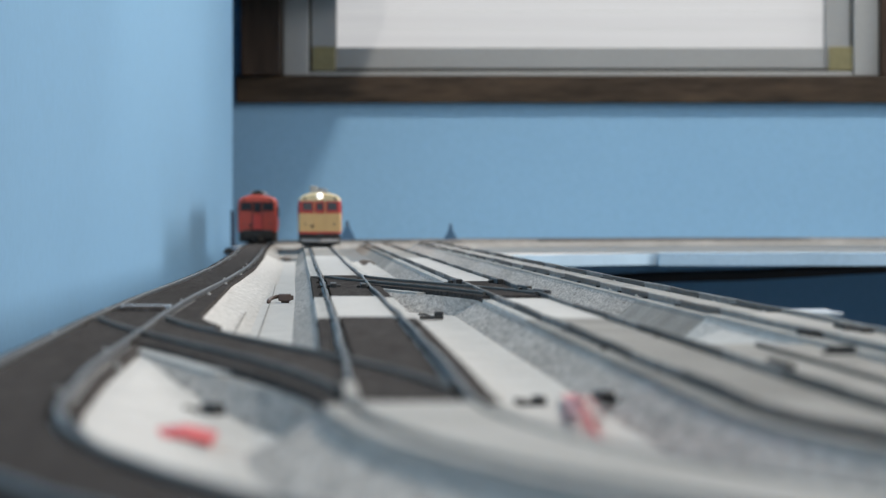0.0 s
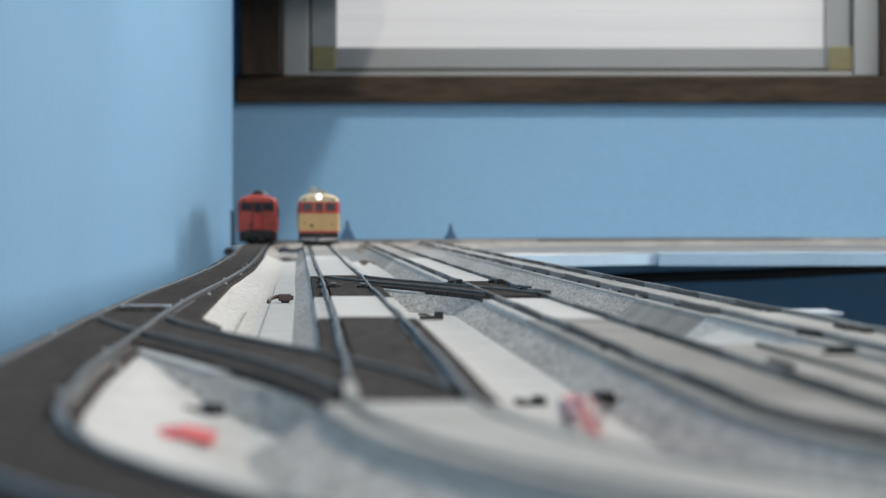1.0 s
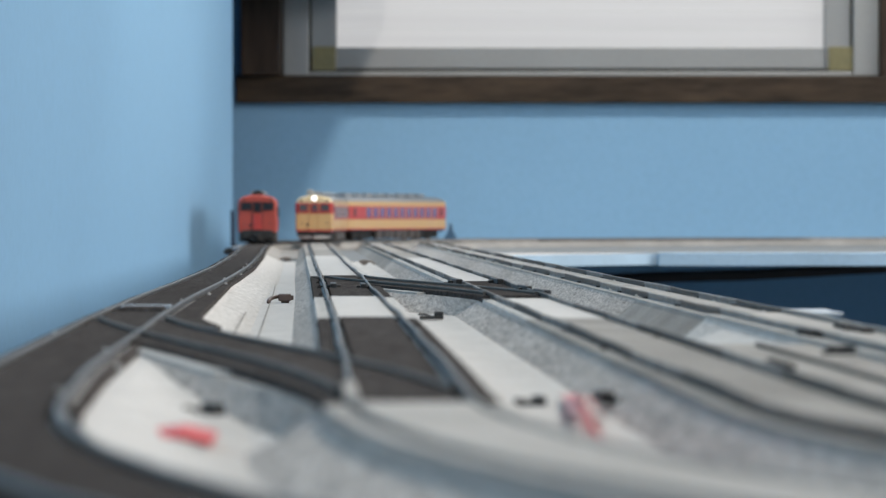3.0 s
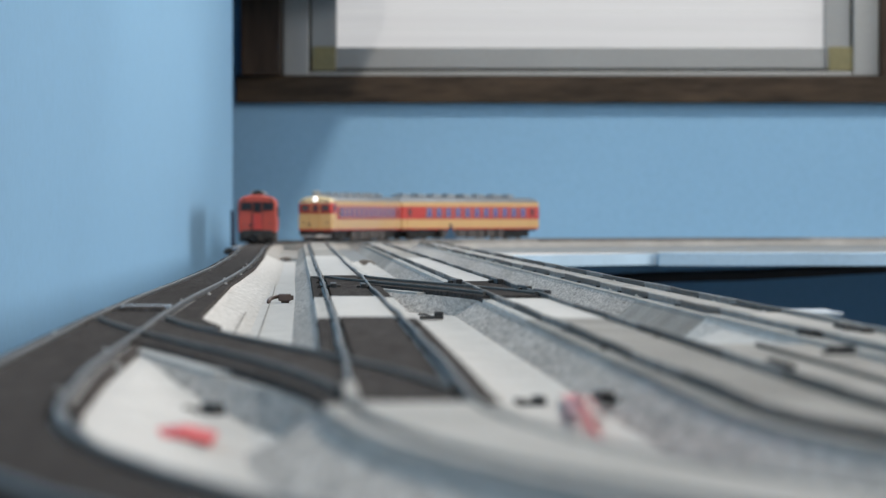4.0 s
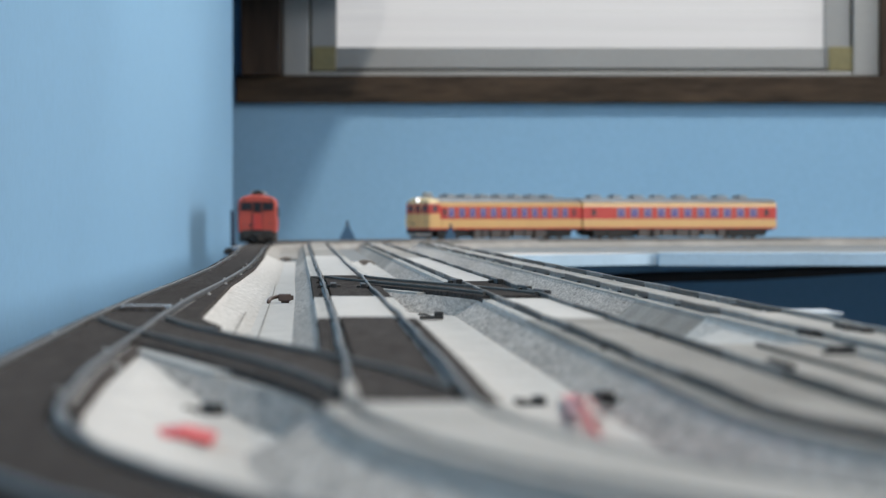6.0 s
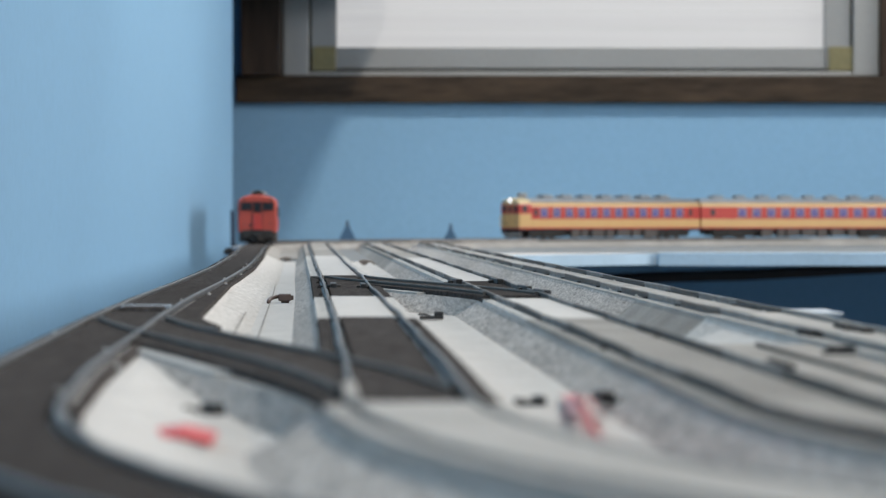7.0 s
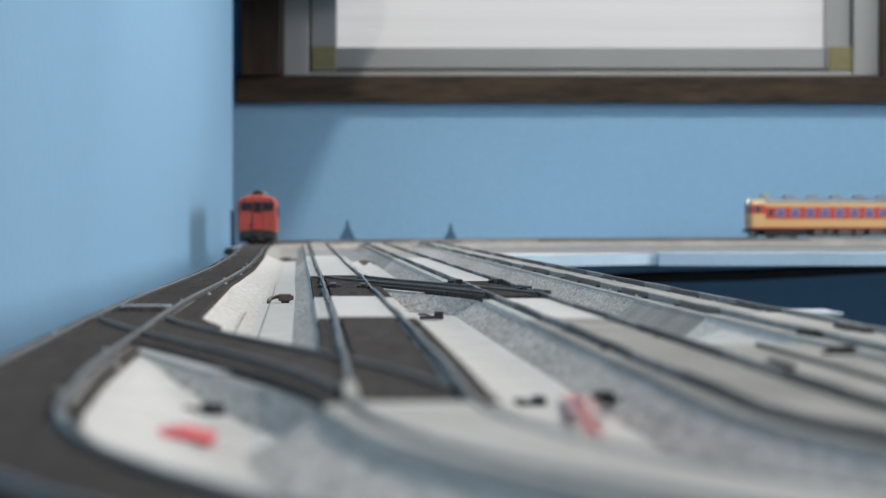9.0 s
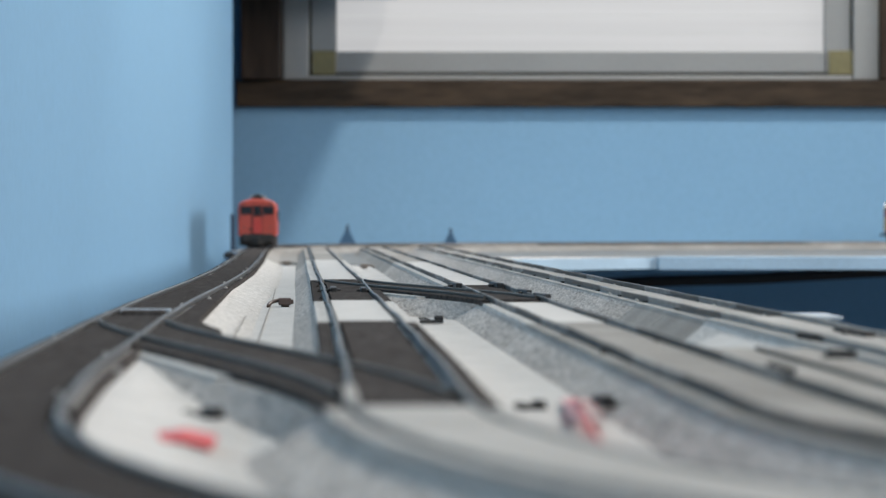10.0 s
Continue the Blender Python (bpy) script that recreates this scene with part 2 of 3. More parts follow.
XE, YS = 3.2, -2.0
# window opening in the far wall
WX0, WX1, WZ0, WZ1 = -0.230, 0.575, EYE_Z + 0.150, EYE_Z + 0.93


def setting(name, bm, mat, label, category):
    return tagged(part(name, bm, mat), label, category, kind="structure")


T = 0.14
# floor, south and east walls are unseen; their colours cool the bounced light
setting("floor", box(XR - T, XE + T, YS - T, YW + T, -0.05, 0.0), FLOORING, "grey floor boards below the layout table", "floor")
setting("ceiling", box(XR - T, XE + T, YS - T, YW + T, CEIL, CEIL + 0.05), WHITE_WALL, "plain white ceiling above the layout", "ceiling")
setting("wall_west", box(XR, XW, YS - T, YP, 0, CEIL), WALL, "sky blue painted wall beside the layout", "wall")
setting("wall_recess", box(XR - T, XR, YS - T, YW + T, 0, CEIL), WALL, "sky blue painted wall of the recess by the window", "wall")
setting("wall_south", box(XW, XE, YS - T, YS, 0, CEIL), WALL, "sky blue painted wall behind the camera", "wall")
# far wall, in four pieces about the window
bm = bmesh.new()
add_box(bm, XR, XE, YW, YW + T, 0, WZ0)
add_box(bm, XR, XE, YW, YW + T, WZ1, CEIL)
add_box(bm, XR, WX0, YW, YW + T, WZ0, WZ1)
add_box(bm, WX1, XE, YW, YW + T, WZ0, WZ1)
setting("wall_north", bm, WALL, "sky blue painted wall under the window", "wall")
# wall on the daylight side, with its window opening
bm = bmesh.new()
add_box(bm, XE, XE + T, YS, YW, 0, 1.30)
add_box(bm, XE, XE + T, YS, YW, 2.36, CEIL)
add_box(bm, XE, XE + T, YS, -0.52, 1.30, 2.36)
add_box(bm, XE, XE + T, 3.92, YW, 1.30, 2.36)
setting("wall_east", bm, WALL, "sky blue painted wall with a daylit window opening", "wall")
# unseen box added above the window's end to cast the slanting wall shadow
setting("shadow_box", box(XR, -0.055, 4.66, YW, EYE_Z + 0.266, CEIL), WALL, "unseen blue box that casts the slanting wall shadow", "wall")

# ceiling lamp
lamp = thing("ceiling_light", "square white ceiling light with a lit diffuser", "lamp", pose(LAMP[0], LAMP[1], CEIL))
part("housing", box(-0.21, 0.21, -0.21, 0.21, -0.05, 0.0, 0.008), WHITE_WALL, lamp)
part("diffuser", box(-0.19, 0.19, -0.19, 0.19, -0.07, -0.05, 0.004), DIFFUSER, lamp)

# the same fixture repeated where the added fill lamp hangs
copy_thing(lamp, pose(FILL_NEAR[0], FILL_NEAR[1], CEIL))

# window_1: casing, aluminium frame, sash, blind
win = thing("window_1", "aluminium window in a dark wooden casing with a white blind", "window", kind="structure")
Z = lambda up: EYE_Z + up
part("casing_sill", box(-0.2495, 0.60, YW - 0.018, YW + 0.06, Z(0.1352), Z(0.1680), 0.002), TRIM, win, "dark stained wooden window sill")
part("casing_side", box(-0.2425, -0.1945, YW - 0.045, YW + 0.06, Z(0.1683), Z(0.93), 0.002), TRIM_UPRIGHT, win)
part("casing_side", box(0.527, 0.577, YW - 0.013, YW + 0.06, Z(0.1683), Z(0.93), 0.002), TRIM_UPRIGHT, win)
part("casing_head", box(-0.243, 0.60, YW - 0.016, YW + 0.06, Z(0.9303), Z(0.97), 0.002), TRIM, win)
f0, f1 = YW + 0.004, YW + 0.058
part("frame_side", box(-0.1932, -0.1625, f0, f1, Z(0.1685), Z(0.928), 0.0015), ALU, win)
part("frame_side", box(0.4965, 0.5268, f0, f1, Z(0.1685), Z(0.928), 0.0015), ALU, win)
part("frame_track", box(-0.1623, 0.4963, f0 + 0.002, f1, Z(0.1685), Z(0.1735), 0.001), ALU, win)
part("gasket", box(-0.1623, 0.4963, f0 + 0.010, f1, Z(0.1737), Z(0.1775), 0.0), GASKET, win, "black gasket under the sash")
part("sash_rail", box(-0.1290, 0.4630, f0 + 0.012, f1 - 0.01, Z(0.1777), Z(0.2032), 0.0012), SASH, win)
part("sash_stile", box(-0.1595, -0.1292, f0 + 0.010, f1 - 0.01, Z(0.1777), Z(0.926), 0.0012), SASH, win)
part("sash_stile", box(0.4632, 0.4935, f0 + 0.010, f1 - 0.01, Z(0.1777), Z(0.926), 0.0012), SASH, win)
part("edge_seal", box(-0.1622, -0.1597, f0 + 0.012, f1 - 0.01, Z(0.1777), Z(0.926)), GASKET, win)
part("edge_seal", box(0.4937, 0.4962, f0 + 0.012, f1 - 0.01, Z(0.1777), Z(0.926)), GASKET, win)
part("corner_cap", box(-0.1585, -0.1300, f0 + 0.006, f0 + 0.010, Z(0.1750), Z(0.2040), 0.0008), TAPE, win, "yellowed plastic corner cap")
part("corner_cap", box(0.4670, 0.4965, f0 + 0.006, f0 + 0.010, Z(0.1750), Z(0.2040), 0.0008), TAPE, win, "yellowed plastic corner cap")
bm = bmesh.new()
for i in range(32):
    z = 0.2034 + i * 0.0226
    add_box(bm, -0.1290, 0.4630, f0 + 0.034 + 0.0008 * (i % 2), f0 + 0.037, Z(z), Z(z + 0.0222))
blind = part("blind", bm, BLIND_GLOW, win, "white blind with fine horizontal folds, glowing in place of daylight")

# ---- the layout table ----
s_lo, s_hi = -0.35, S1 - 0.02
left = [at(s, TRACKS["a"], -0.0215, 0) for s in (s_lo, -0.2, -0.1, 0.0, 0.25, 0.5, 0.75, 1.0, 1.2, 1.6, 2.0, 2.4, 2.8, s_hi)]
right = [at(s, TRACKS["e"], 0.030, 0) for s in (2.95, 2.0, 1.0, 0.0, -0.1, -0.2, s_lo)]
outline = [(p.x, p.y) for p in left] + [(p.x, p.y) for p in (at(S1 + k, TRACKS["a"], -0.0215, 0) for k in (0.08, 0.16, 0.24))] + [(XW + 0.004, 4.50), (XW + 0.004, YW - 0.004), (2.6, YW - 0.004), (2.6, 3.77), (0.197, 3.77)]
outline += [(p.x, p.y) for p in right] + [(1.3, 0.20), (1.3, -0.25), (-0.12, -0.25), (-0.12, 0.26)]
table = thing("layout_table", "white layout board with pale blue edges on dark legs", "table")
bm = prism(outline, BOARD - 0.0105, BOARD)
for f in bm.faces:
    f.material_index = 0 if f.calc_center_median().z > BOARD - 0.001 else 1
part("board", bm, [PAPER, EDGE], table, "white painted board")
part("back_board", box(0.035, 2.59, 3.775, 4.665, BOARD - 0.0006, BOARD + 0.0006), BOARDGREY, table, "grey painted part of the board")
part("edge_strip", box(0.199, 2.6, 3.757, 3.767, BOARD - 0.0115, BOARD + 0.0008, 0.0006), EDGE, table, "pale blue edging strip")
for x, y in ((-0.05, 0.0), (1.2, 0.0), (-0.12, 2.2), (-0.02, 2.2), (-0.2, 4.3), (-0.06, 4.15), (1.4, 4.2), (2.5, 4.2), (2.5, 4.8)):
    part("leg", box(x - 0.02, x + 0.02, y - 0.02, y + 0.02, 0, BOARD - 0.0108, 0.002), UNDER, table)
part("cable", tube([(0.02 + 0.11 * i, 4.68, EYE_Z - 0.083 + 0.0048 * i + 0.0011 * (i % 3)) for i in range(14)], 0.0066, 10), DARKBEAM, table, "black cable hung under the board", smooth=True)

part("far_board", sweep(2.50, S2, 0.0, [(-0.056, BOARD - 0.0004), (-0.056, BOARD + 0.0006), (0.112, BOARD + 0.0006), (0.112, BOARD - 0.0004)]), BOARDGREY, table, "grey painted part of the board")

# ---- tracks ----
GAUGE = 0.0165
BED = [(-0.0212, BOARD - 0.0008), (-0.0142, DECK - 0.0010), (-0.0135, DECK), (0.0135, DECK), (0.0142, DECK - 0.0010), (0.0212, BOARD - 0.0008)]


# the wall track: steep at the board's edge, a long slope towards its neighbour
BED_A = [(-0.0170, BOARD - 0.0008), (-0.0140, DECK - 0.0010), (-0.0132, DECK), (0.0125, DECK), (0.0132, DECK - 0.0006), (0.0270, BOARD - 0.0008)]
BED_CARD = [(-0.0170, BOARD - 0.0008), (-0.0140, DECK - 0.0010), (-0.0132, DECK), (0.0108, DECK), (0.0115, DECK - 0.0003), (0.0345, BOARD - 0.0006)]

# the near bend of the second track has a broad slope on its outer side
BED_BEND = [(-0.0262, BOARD - 0.0008), (-0.0142, DECK - 0.0010), (-0.0135, DECK), (0.0135, DECK), (0.0142, DECK - 0.0010), (0.0212, BOARD - 0.0008)]
clip_me = mesh_of(add_box(box(-0.0006, 0.0006, -0.0014, 0.0014, 0, 0.0006, 0.0001), -0.0003, 0.0003, -0.0010, 0.0010, 0.0005, 0.0010), PALEBED, "clip")
dark_clip_me = mesh_of(add_box(box(-0.0007, 0.0007, -0.0026, 0.0026, 0, 0.0007, 0.0002), -0.0004, 0.0004, -0.0016, 0.0016, 0.0006, 0.0011), SLEEPER, "clip")
clip_rnd = random.Random(11)


def rail_profile(w):
    return [(w + x, z) for x, z in ((-0.0009, DECK - 0.0002), (-0.0009, DECK + 0.0005), (-0.0003, DECK + 0.0008), (-0.0003, RAIL - 0.0010), (-0.0005, RAIL - 0.0008), (-0.0005, RAIL - 0.0002),
            (-0.0003, RAIL), (0.0003, RAIL), (0.0005, RAIL - 0.0002), (0.0005, RAIL - 0.0008), (0.0003, RAIL - 0.0010), (0.0003, DECK + 0.0008), (0.0009, DECK + 0.0005), (0.0009, DECK - 0.0002))]


def track_piece(s0, s1, o, bed, panel, label, group, profile=None, rail=None):
    t = thing("track_section", label, "track", group=group)
    up = 0.0010 if o > 0.08 else 0.0015 if o > 0.01 else 0.0019
    part("roadbed", sweep(s0 + 0.0004, s1 - 0.0004, o, profile or BED), bed, t)
    if panel:
        gap = 0.0009 if rail is CLEANRAIL or panel is INFILL else 0.0003     # white and pale lengths are filled up to their rails
        up += gap * 0.6 if rail is CLEANRAIL else 0.0
        part("infill_panel", sweep(s0 + 0.0004, s1 - 0.0004, o, [(-0.0070 - gap, DECK - 0.0004), (-0.0068 - gap, DECK + up), (0.0068 + gap, DECK + up), (0.0070 + gap, DECK - 0.0004)]), panel, t)
        for w0, w1 in ((profile[2][0] if profile else -0.0136, -0.0100 + gap * 0.3), (0.0100 - gap * 0.3, profile[3][0] if profile else 0.0136)):
            part("side_panel", sweep(s0 + 0.0004, s1 - 0.0004, o, [(w0, DECK - 0.0004), (w0 + 0.0003, DECK + up - 0.0004), (w1 - 0.0003, DECK + up - 0.0004), (w1, DECK - 0.0004)]), PALEBED if panel is INFILL else panel, t)
    for w in (-GAUGE / 2 - 0.0006, GAUGE / 2 + 0.0006):
        part("rail", sweep(s0 + 0.0003, s1 - 0.0003, o, rail_profile(w), 0.0007), rail or RAILM, t)
    # clips that hold the rails down
    if panel is not None and 0.0 <= s0 < 2.0 and rail is not CLEANRAIL:
        s = s0 + clip_rnd.uniform(0.02, 0.06)
        while s < s1 - 0.01:
            w = clip_rnd.choice((-0.0108, 0.0108, -0.0068, 0.0068))
            q, u = at(s, o, w, DECK + (up if panel else 0.0) - 0.0005), line(s, o)[1]
            pale = o < -0.05 or o > 0.08
            if not pale and panel is INFILL:
                break
            c = part("rail_clip", clip_me if pale else dark_clip_me, None, t)
            c.matrix_world = pose(q.x, q.y, q.z, 0, 0, math.degrees(math.atan2(u.y, u.x)) - 90)
            s += clip_rnd.uniform(0.07, 0.15)
    if rail is not CLEANRAIL:
        for w in (-GAUGE / 2 - 0.0006, GAUGE / 2 + 0.0006):
            part("rail_joiner", sweep(max(s0, 0.0) + 0.0005 if s0 < 0 else s0 + 0.0005, (max(s0, 0.0) if s0 < 0 else s0) + 0.009, o,
                 [(w - 0.0016, DECK), (w - 0.0014, DECK + 0.0011), (w + 0.0014, DECK + 0.0011), (w + 0.0016, DECK)]), SLEEPER, t)
    return t


SPOTTED = (RAILM, RAILM, WORNRAIL)     # lengths of rail that are cleaner than their neighbours


def run(key, cuts):
    """The sections of one track; cuts: (end station, bed, panel, words)."""
    s, o = -0.90, TRACKS[key]
    for end, bed, panel, words, *more in cuts:
        n = max(1, round((end - s) / (0.11 if key in "de" and -0.3 < s < 2.0 else 0.25)))
        for i in range(n):
            track_piece(s + (end - s) * i / n, s + (end - s) * (i + 1) / n, o, bed, panel, words, "track " + {"a": "beside the wall", "c": "of the running train", "d": "inside it", "e": "at the board edge"}[key], *(more + [None, None])[:1], (more + [None, None])[1] or (BRIGHTRAIL if key in "ac" else SPOTTED[(i * 5 + len(more)) % 3]))
        s = end


END = S2 + 0.9
DARK_T, WHITE_T, GREY_T = "dark brown model railway track section on the board", "model railway track section with white infill between rails", "grey ballasted model railway track section on the board"
run("a", [(0.0, PAPER, DARKBED, DARK_T, BED_CARD), (0.30, PAPER, DARKBED, DARK_T, BED_CARD), (2.45, PALEBED, DARKBED, DARK_T, BED_A), (S1, GREYDECK, DARKBED, DARK_T, BED_A), (S2, GREYDECK, DARKBED, DARK_T), (END, GREYDECK, GREYDECK, GREY_T)])
run("c", [(-0.012, BALLAST, PALEDECK, GREY_T, BED_BEND, CLEANRAIL), (0.0, BALLAST, DARKBED, DARK_T, BED_BEND), (0.50, BALLAST, DARKBED, DARK_T), (0.78, BALLAST, INFILL, WHITE_T), (1.26, BALLAST, DARKBED, DARK_T), (2.15, BALLAST, INFILL, WHITE_T), (S1, GREYDECK, GREYDECK, GREY_T),
          (S2, GREYDECK, GREYDECK, GREY_T), (END, GREYDECK, GREYDECK, GREY_T)])
run("d", [(0.0, BALLAST, GREYDECK, GREY_T), (0.50, BALLAST, GREYDECK, GREY_T), (0.76, BALLAST, INFILL, WHITE_T), (1.12, BALLAST, DARKBED, DARK_T), (2.05, BALLAST, INFILL, WHITE_T), (S1, GREYDECK, GREYDECK, GREY_T), (S2, GREYDECK, GREYDECK, GREY_T), (END, GREYDECK, GREYDECK, GREY_T)])
run("e", [(0.0, BALLAST, PALEDECK, GREY_T, None, CLEANRAIL), (0.30, BALLAST, PALEDECK, GREY_T, None, CLEANRAIL), (0.56, PALEBED, PALEDECK, GREY_T, None, CLEANRAIL), (0.80, GREYDECK, PALEDECK, GREY_T), (S1, BALLAST, PALEDECK, GREY_T), (S2, GREYDECK, GREYDECK, GREY_T), (END, GREYDECK, GREYDECK, GREY_T)])

joint = thing("rail_joint", "pale metal joint where the dark track meets the pale bend", "track part")
part("joint", sweep(-0.010, 0.050, TRACKS["c"], [(-0.0101, DECK), (-0.0099, RAIL + 0.0001), (-0.0078, RAIL + 0.0001), (-0.0076, DECK)]), CLEANRAIL, joint)


def crossover(sa, oa, sb, ob, label, deck=DARKBED):
    """A connecting track that leaves one line at sa and joins the next at sb."""
    t = thing("crossover_track", label, "track", group="crossovers between the tracks")

    def sweep_x(profile, k0=0.0, k1=1.0):
        bm = bmesh.new()
        rings = []
        for i in range(17):
            k = k0 + (k1 - k0) * i / 16
            ease = k * k * (3 - 2 * k) * 0.6 + k * 0.4
            s, o = sa + (sb - sa) * k, oa + (ob - oa) * ease
            narrow = max(0.0, min(1.0, (k - 0.04) * 3.6, (0.96 - k) * 3.6))
            rings.append([bm.verts.new(at(s, o, w if w > -0.0127 else -0.0126 + (w + 0.0126) * narrow, z)) for w, z in profile])
        n = len(profile)
        for r0, r1 in zip(rings, rings[1:]):
            for j in range(n):
                bm.faces.new((r0[j], r0[(j + 1) % n], r1[(j + 1) % n], r1[j]))
        bm.faces.new(rings[0][::-1]), bm.faces.new(rings[-1])
        return bm

    part("roadbed", sweep_x([(-0.0315, BOARD - 0.0006), (-0.0192, DECK + 0.0001), (0.0130, DECK + 0.0001), (0.0235, BOARD - 0.0006)]), BALLAST, t)
    part("shoulder", sweep_x([(-0.0194, DECK - 0.0004), (-0.0192, DECK + 0.0008), (-0.0158, DECK + 0.0008), (-0.0158, DECK - 0.0004)], 0.28, 0.86), PALEBED, t)
    for w0, w1 in ((-0.0156, -0.0100), (0.0100, 0.0130)):
        part("side_panel", sweep_x([(w0, DECK), (w0, DECK + 0.0018), (w1, DECK + 0.0018), (w1, DECK)]), deck, t)
    part("infill_panel", sweep_x([(-0.0068, DECK), (-0.0066, DECK + 0.0021), (0.0066, DECK + 0.0021), (0.0068, DECK)]), deck, t)
    for w in (-GAUGE / 2 - 0.0006, GAUGE / 2 + 0.0006):
        part("rail", sweep_x([(x, z + 0.0001) for x, z in rail_profile(w)], 0.06, 0.94), RAILM, t)
    return t


crossover(0.0, TRACKS["c"], 0.51, TRACKS["a"], "dark crossover track between the wall track and its neighbour")
points = crossover(0.78, TRACKS["d"], 1.22, TRACKS["c"], "dark crossover track between the two middle tracks")

# grey deck plate that bridges the ballast between the two outer tracks
plate = thing("deck_plate", "grey deck plate bridging the ballast between two tracks", "track")
part("plate", sweep(0.02, 0.315, TRACKS["d"], [(0.0150, DECK - 0.0012), (0.0150, DECK + 0.0003), (0.0400, DECK + 0.0003), (0.0400, DECK - 0.0012)]), GREYDECK, plate)
part("guard_rail", sweep(0.04, 0.300, TRACKS["d"], [(0.0262, DECK), (0.0262, DECK + 0.0012), (0.0274, DECK + 0.0012), (0.0274, DECK)]), RAILM, plate)

# thin slab that gives this area of the board its grey tone
far_patch = thing("deck_plate", "flat grey patch of board between the wall track and its neighbour", "track")
part("plate", sweep(2.58, 3.40, TRACKS["c"], [(-0.0460, BOARD), (-0.0460, BOARD + 0.0016), (-0.0190, BOARD + 0.0016), (-0.0190, BOARD)]), GREYDECK, far_patch)


# ---- rail cars ----
HW = 0.0184       # half the width of a car
CAR = 0.260
PITCH = 0.268
SPEED = 0.1675
REAR0 = 2.8623    # station of the last car's rear end at the start

SIDE = [(1.0, 0.0110), (1.0, 0.0125), (1.0, 0.0220), (1.0, 0.0360), (0.985, 0.0385), (0.93, 0.0412), (0.78, 0.0435), (0.52, 0.0449), (0.26, 0.0456), (0.0, 0.0458)]


def height_on(z):
    """The body's half-width, as a share, at height z."""
    for (w0, z0), (w1, z1) in zip(SIDE, SIDE[1:]):
        if z <= z1:
            return w0 + (w1 - w0) * (z - z0) / (z1 - z0)
    return 0.0


def shell(rings, z0, z1, face=None):
    """A band of the body between two heights through rings (x, width share, roof share); face: closes that end ring across."""
    zs = [z0] + [z for _, z in SIDE if z0 < z < z1] + [z1]
    bm = bmesh.new()
    rows = []
    for x, w, h in rings:
        half = [(HW * w * height_on(z), z if z < 0.036 else 0.036 + (z - 0.036) * h) for z in zs]
        rows.append(([bm.verts.new((x, -y, z)) for y, z in half], [bm.verts.new((x, y, z)) for y, z in half]))
    for (l0, r0), (l1, r1) in zip(rows, rows[1:]):
        for a, b in ((l0, l1), (r0, r1)):
            for j in range(len(zs) - 1):
                bm.faces.new((a[j], b[j], b[j + 1], a[j + 1]))
    for i in ([0] if face == 0 else [-1] if face == 1 else []):
        l, r = rows[i]
        for j in range(len(zs) - 1):
            bm.faces.new((l[j], r[j], r[j + 1], l[j + 1]))
    bmesh.ops.remove_doubles(bm, verts=bm.verts[:], dist=1e-6)
    return bm


def bogie(x, parent):
    b = part("bogie", add_box(box(x - 0.025, x + 0.025, -0.0155, 0.0155, 0.0022, 0.0104, 0.0010), x - 0.007, x + 0.007, -0.0164, 0.0164, 0.0014, 0.0106, 0.0008), UNDER, parent)
    for dx in (-0.013, 0.013):
        bm = bmesh.new()
        for y in (-0.0085, 0.0085):
            bmesh.ops.create_cone(bm, cap_ends=True, segments=20, radius1=0.0054, radius2=0.0054, depth=0.0024,
                                  matrix=pose(x + dx, y, 0.0056, 90, 0, 0))
        part("wheelset", bm, UNDER, b)
    return b


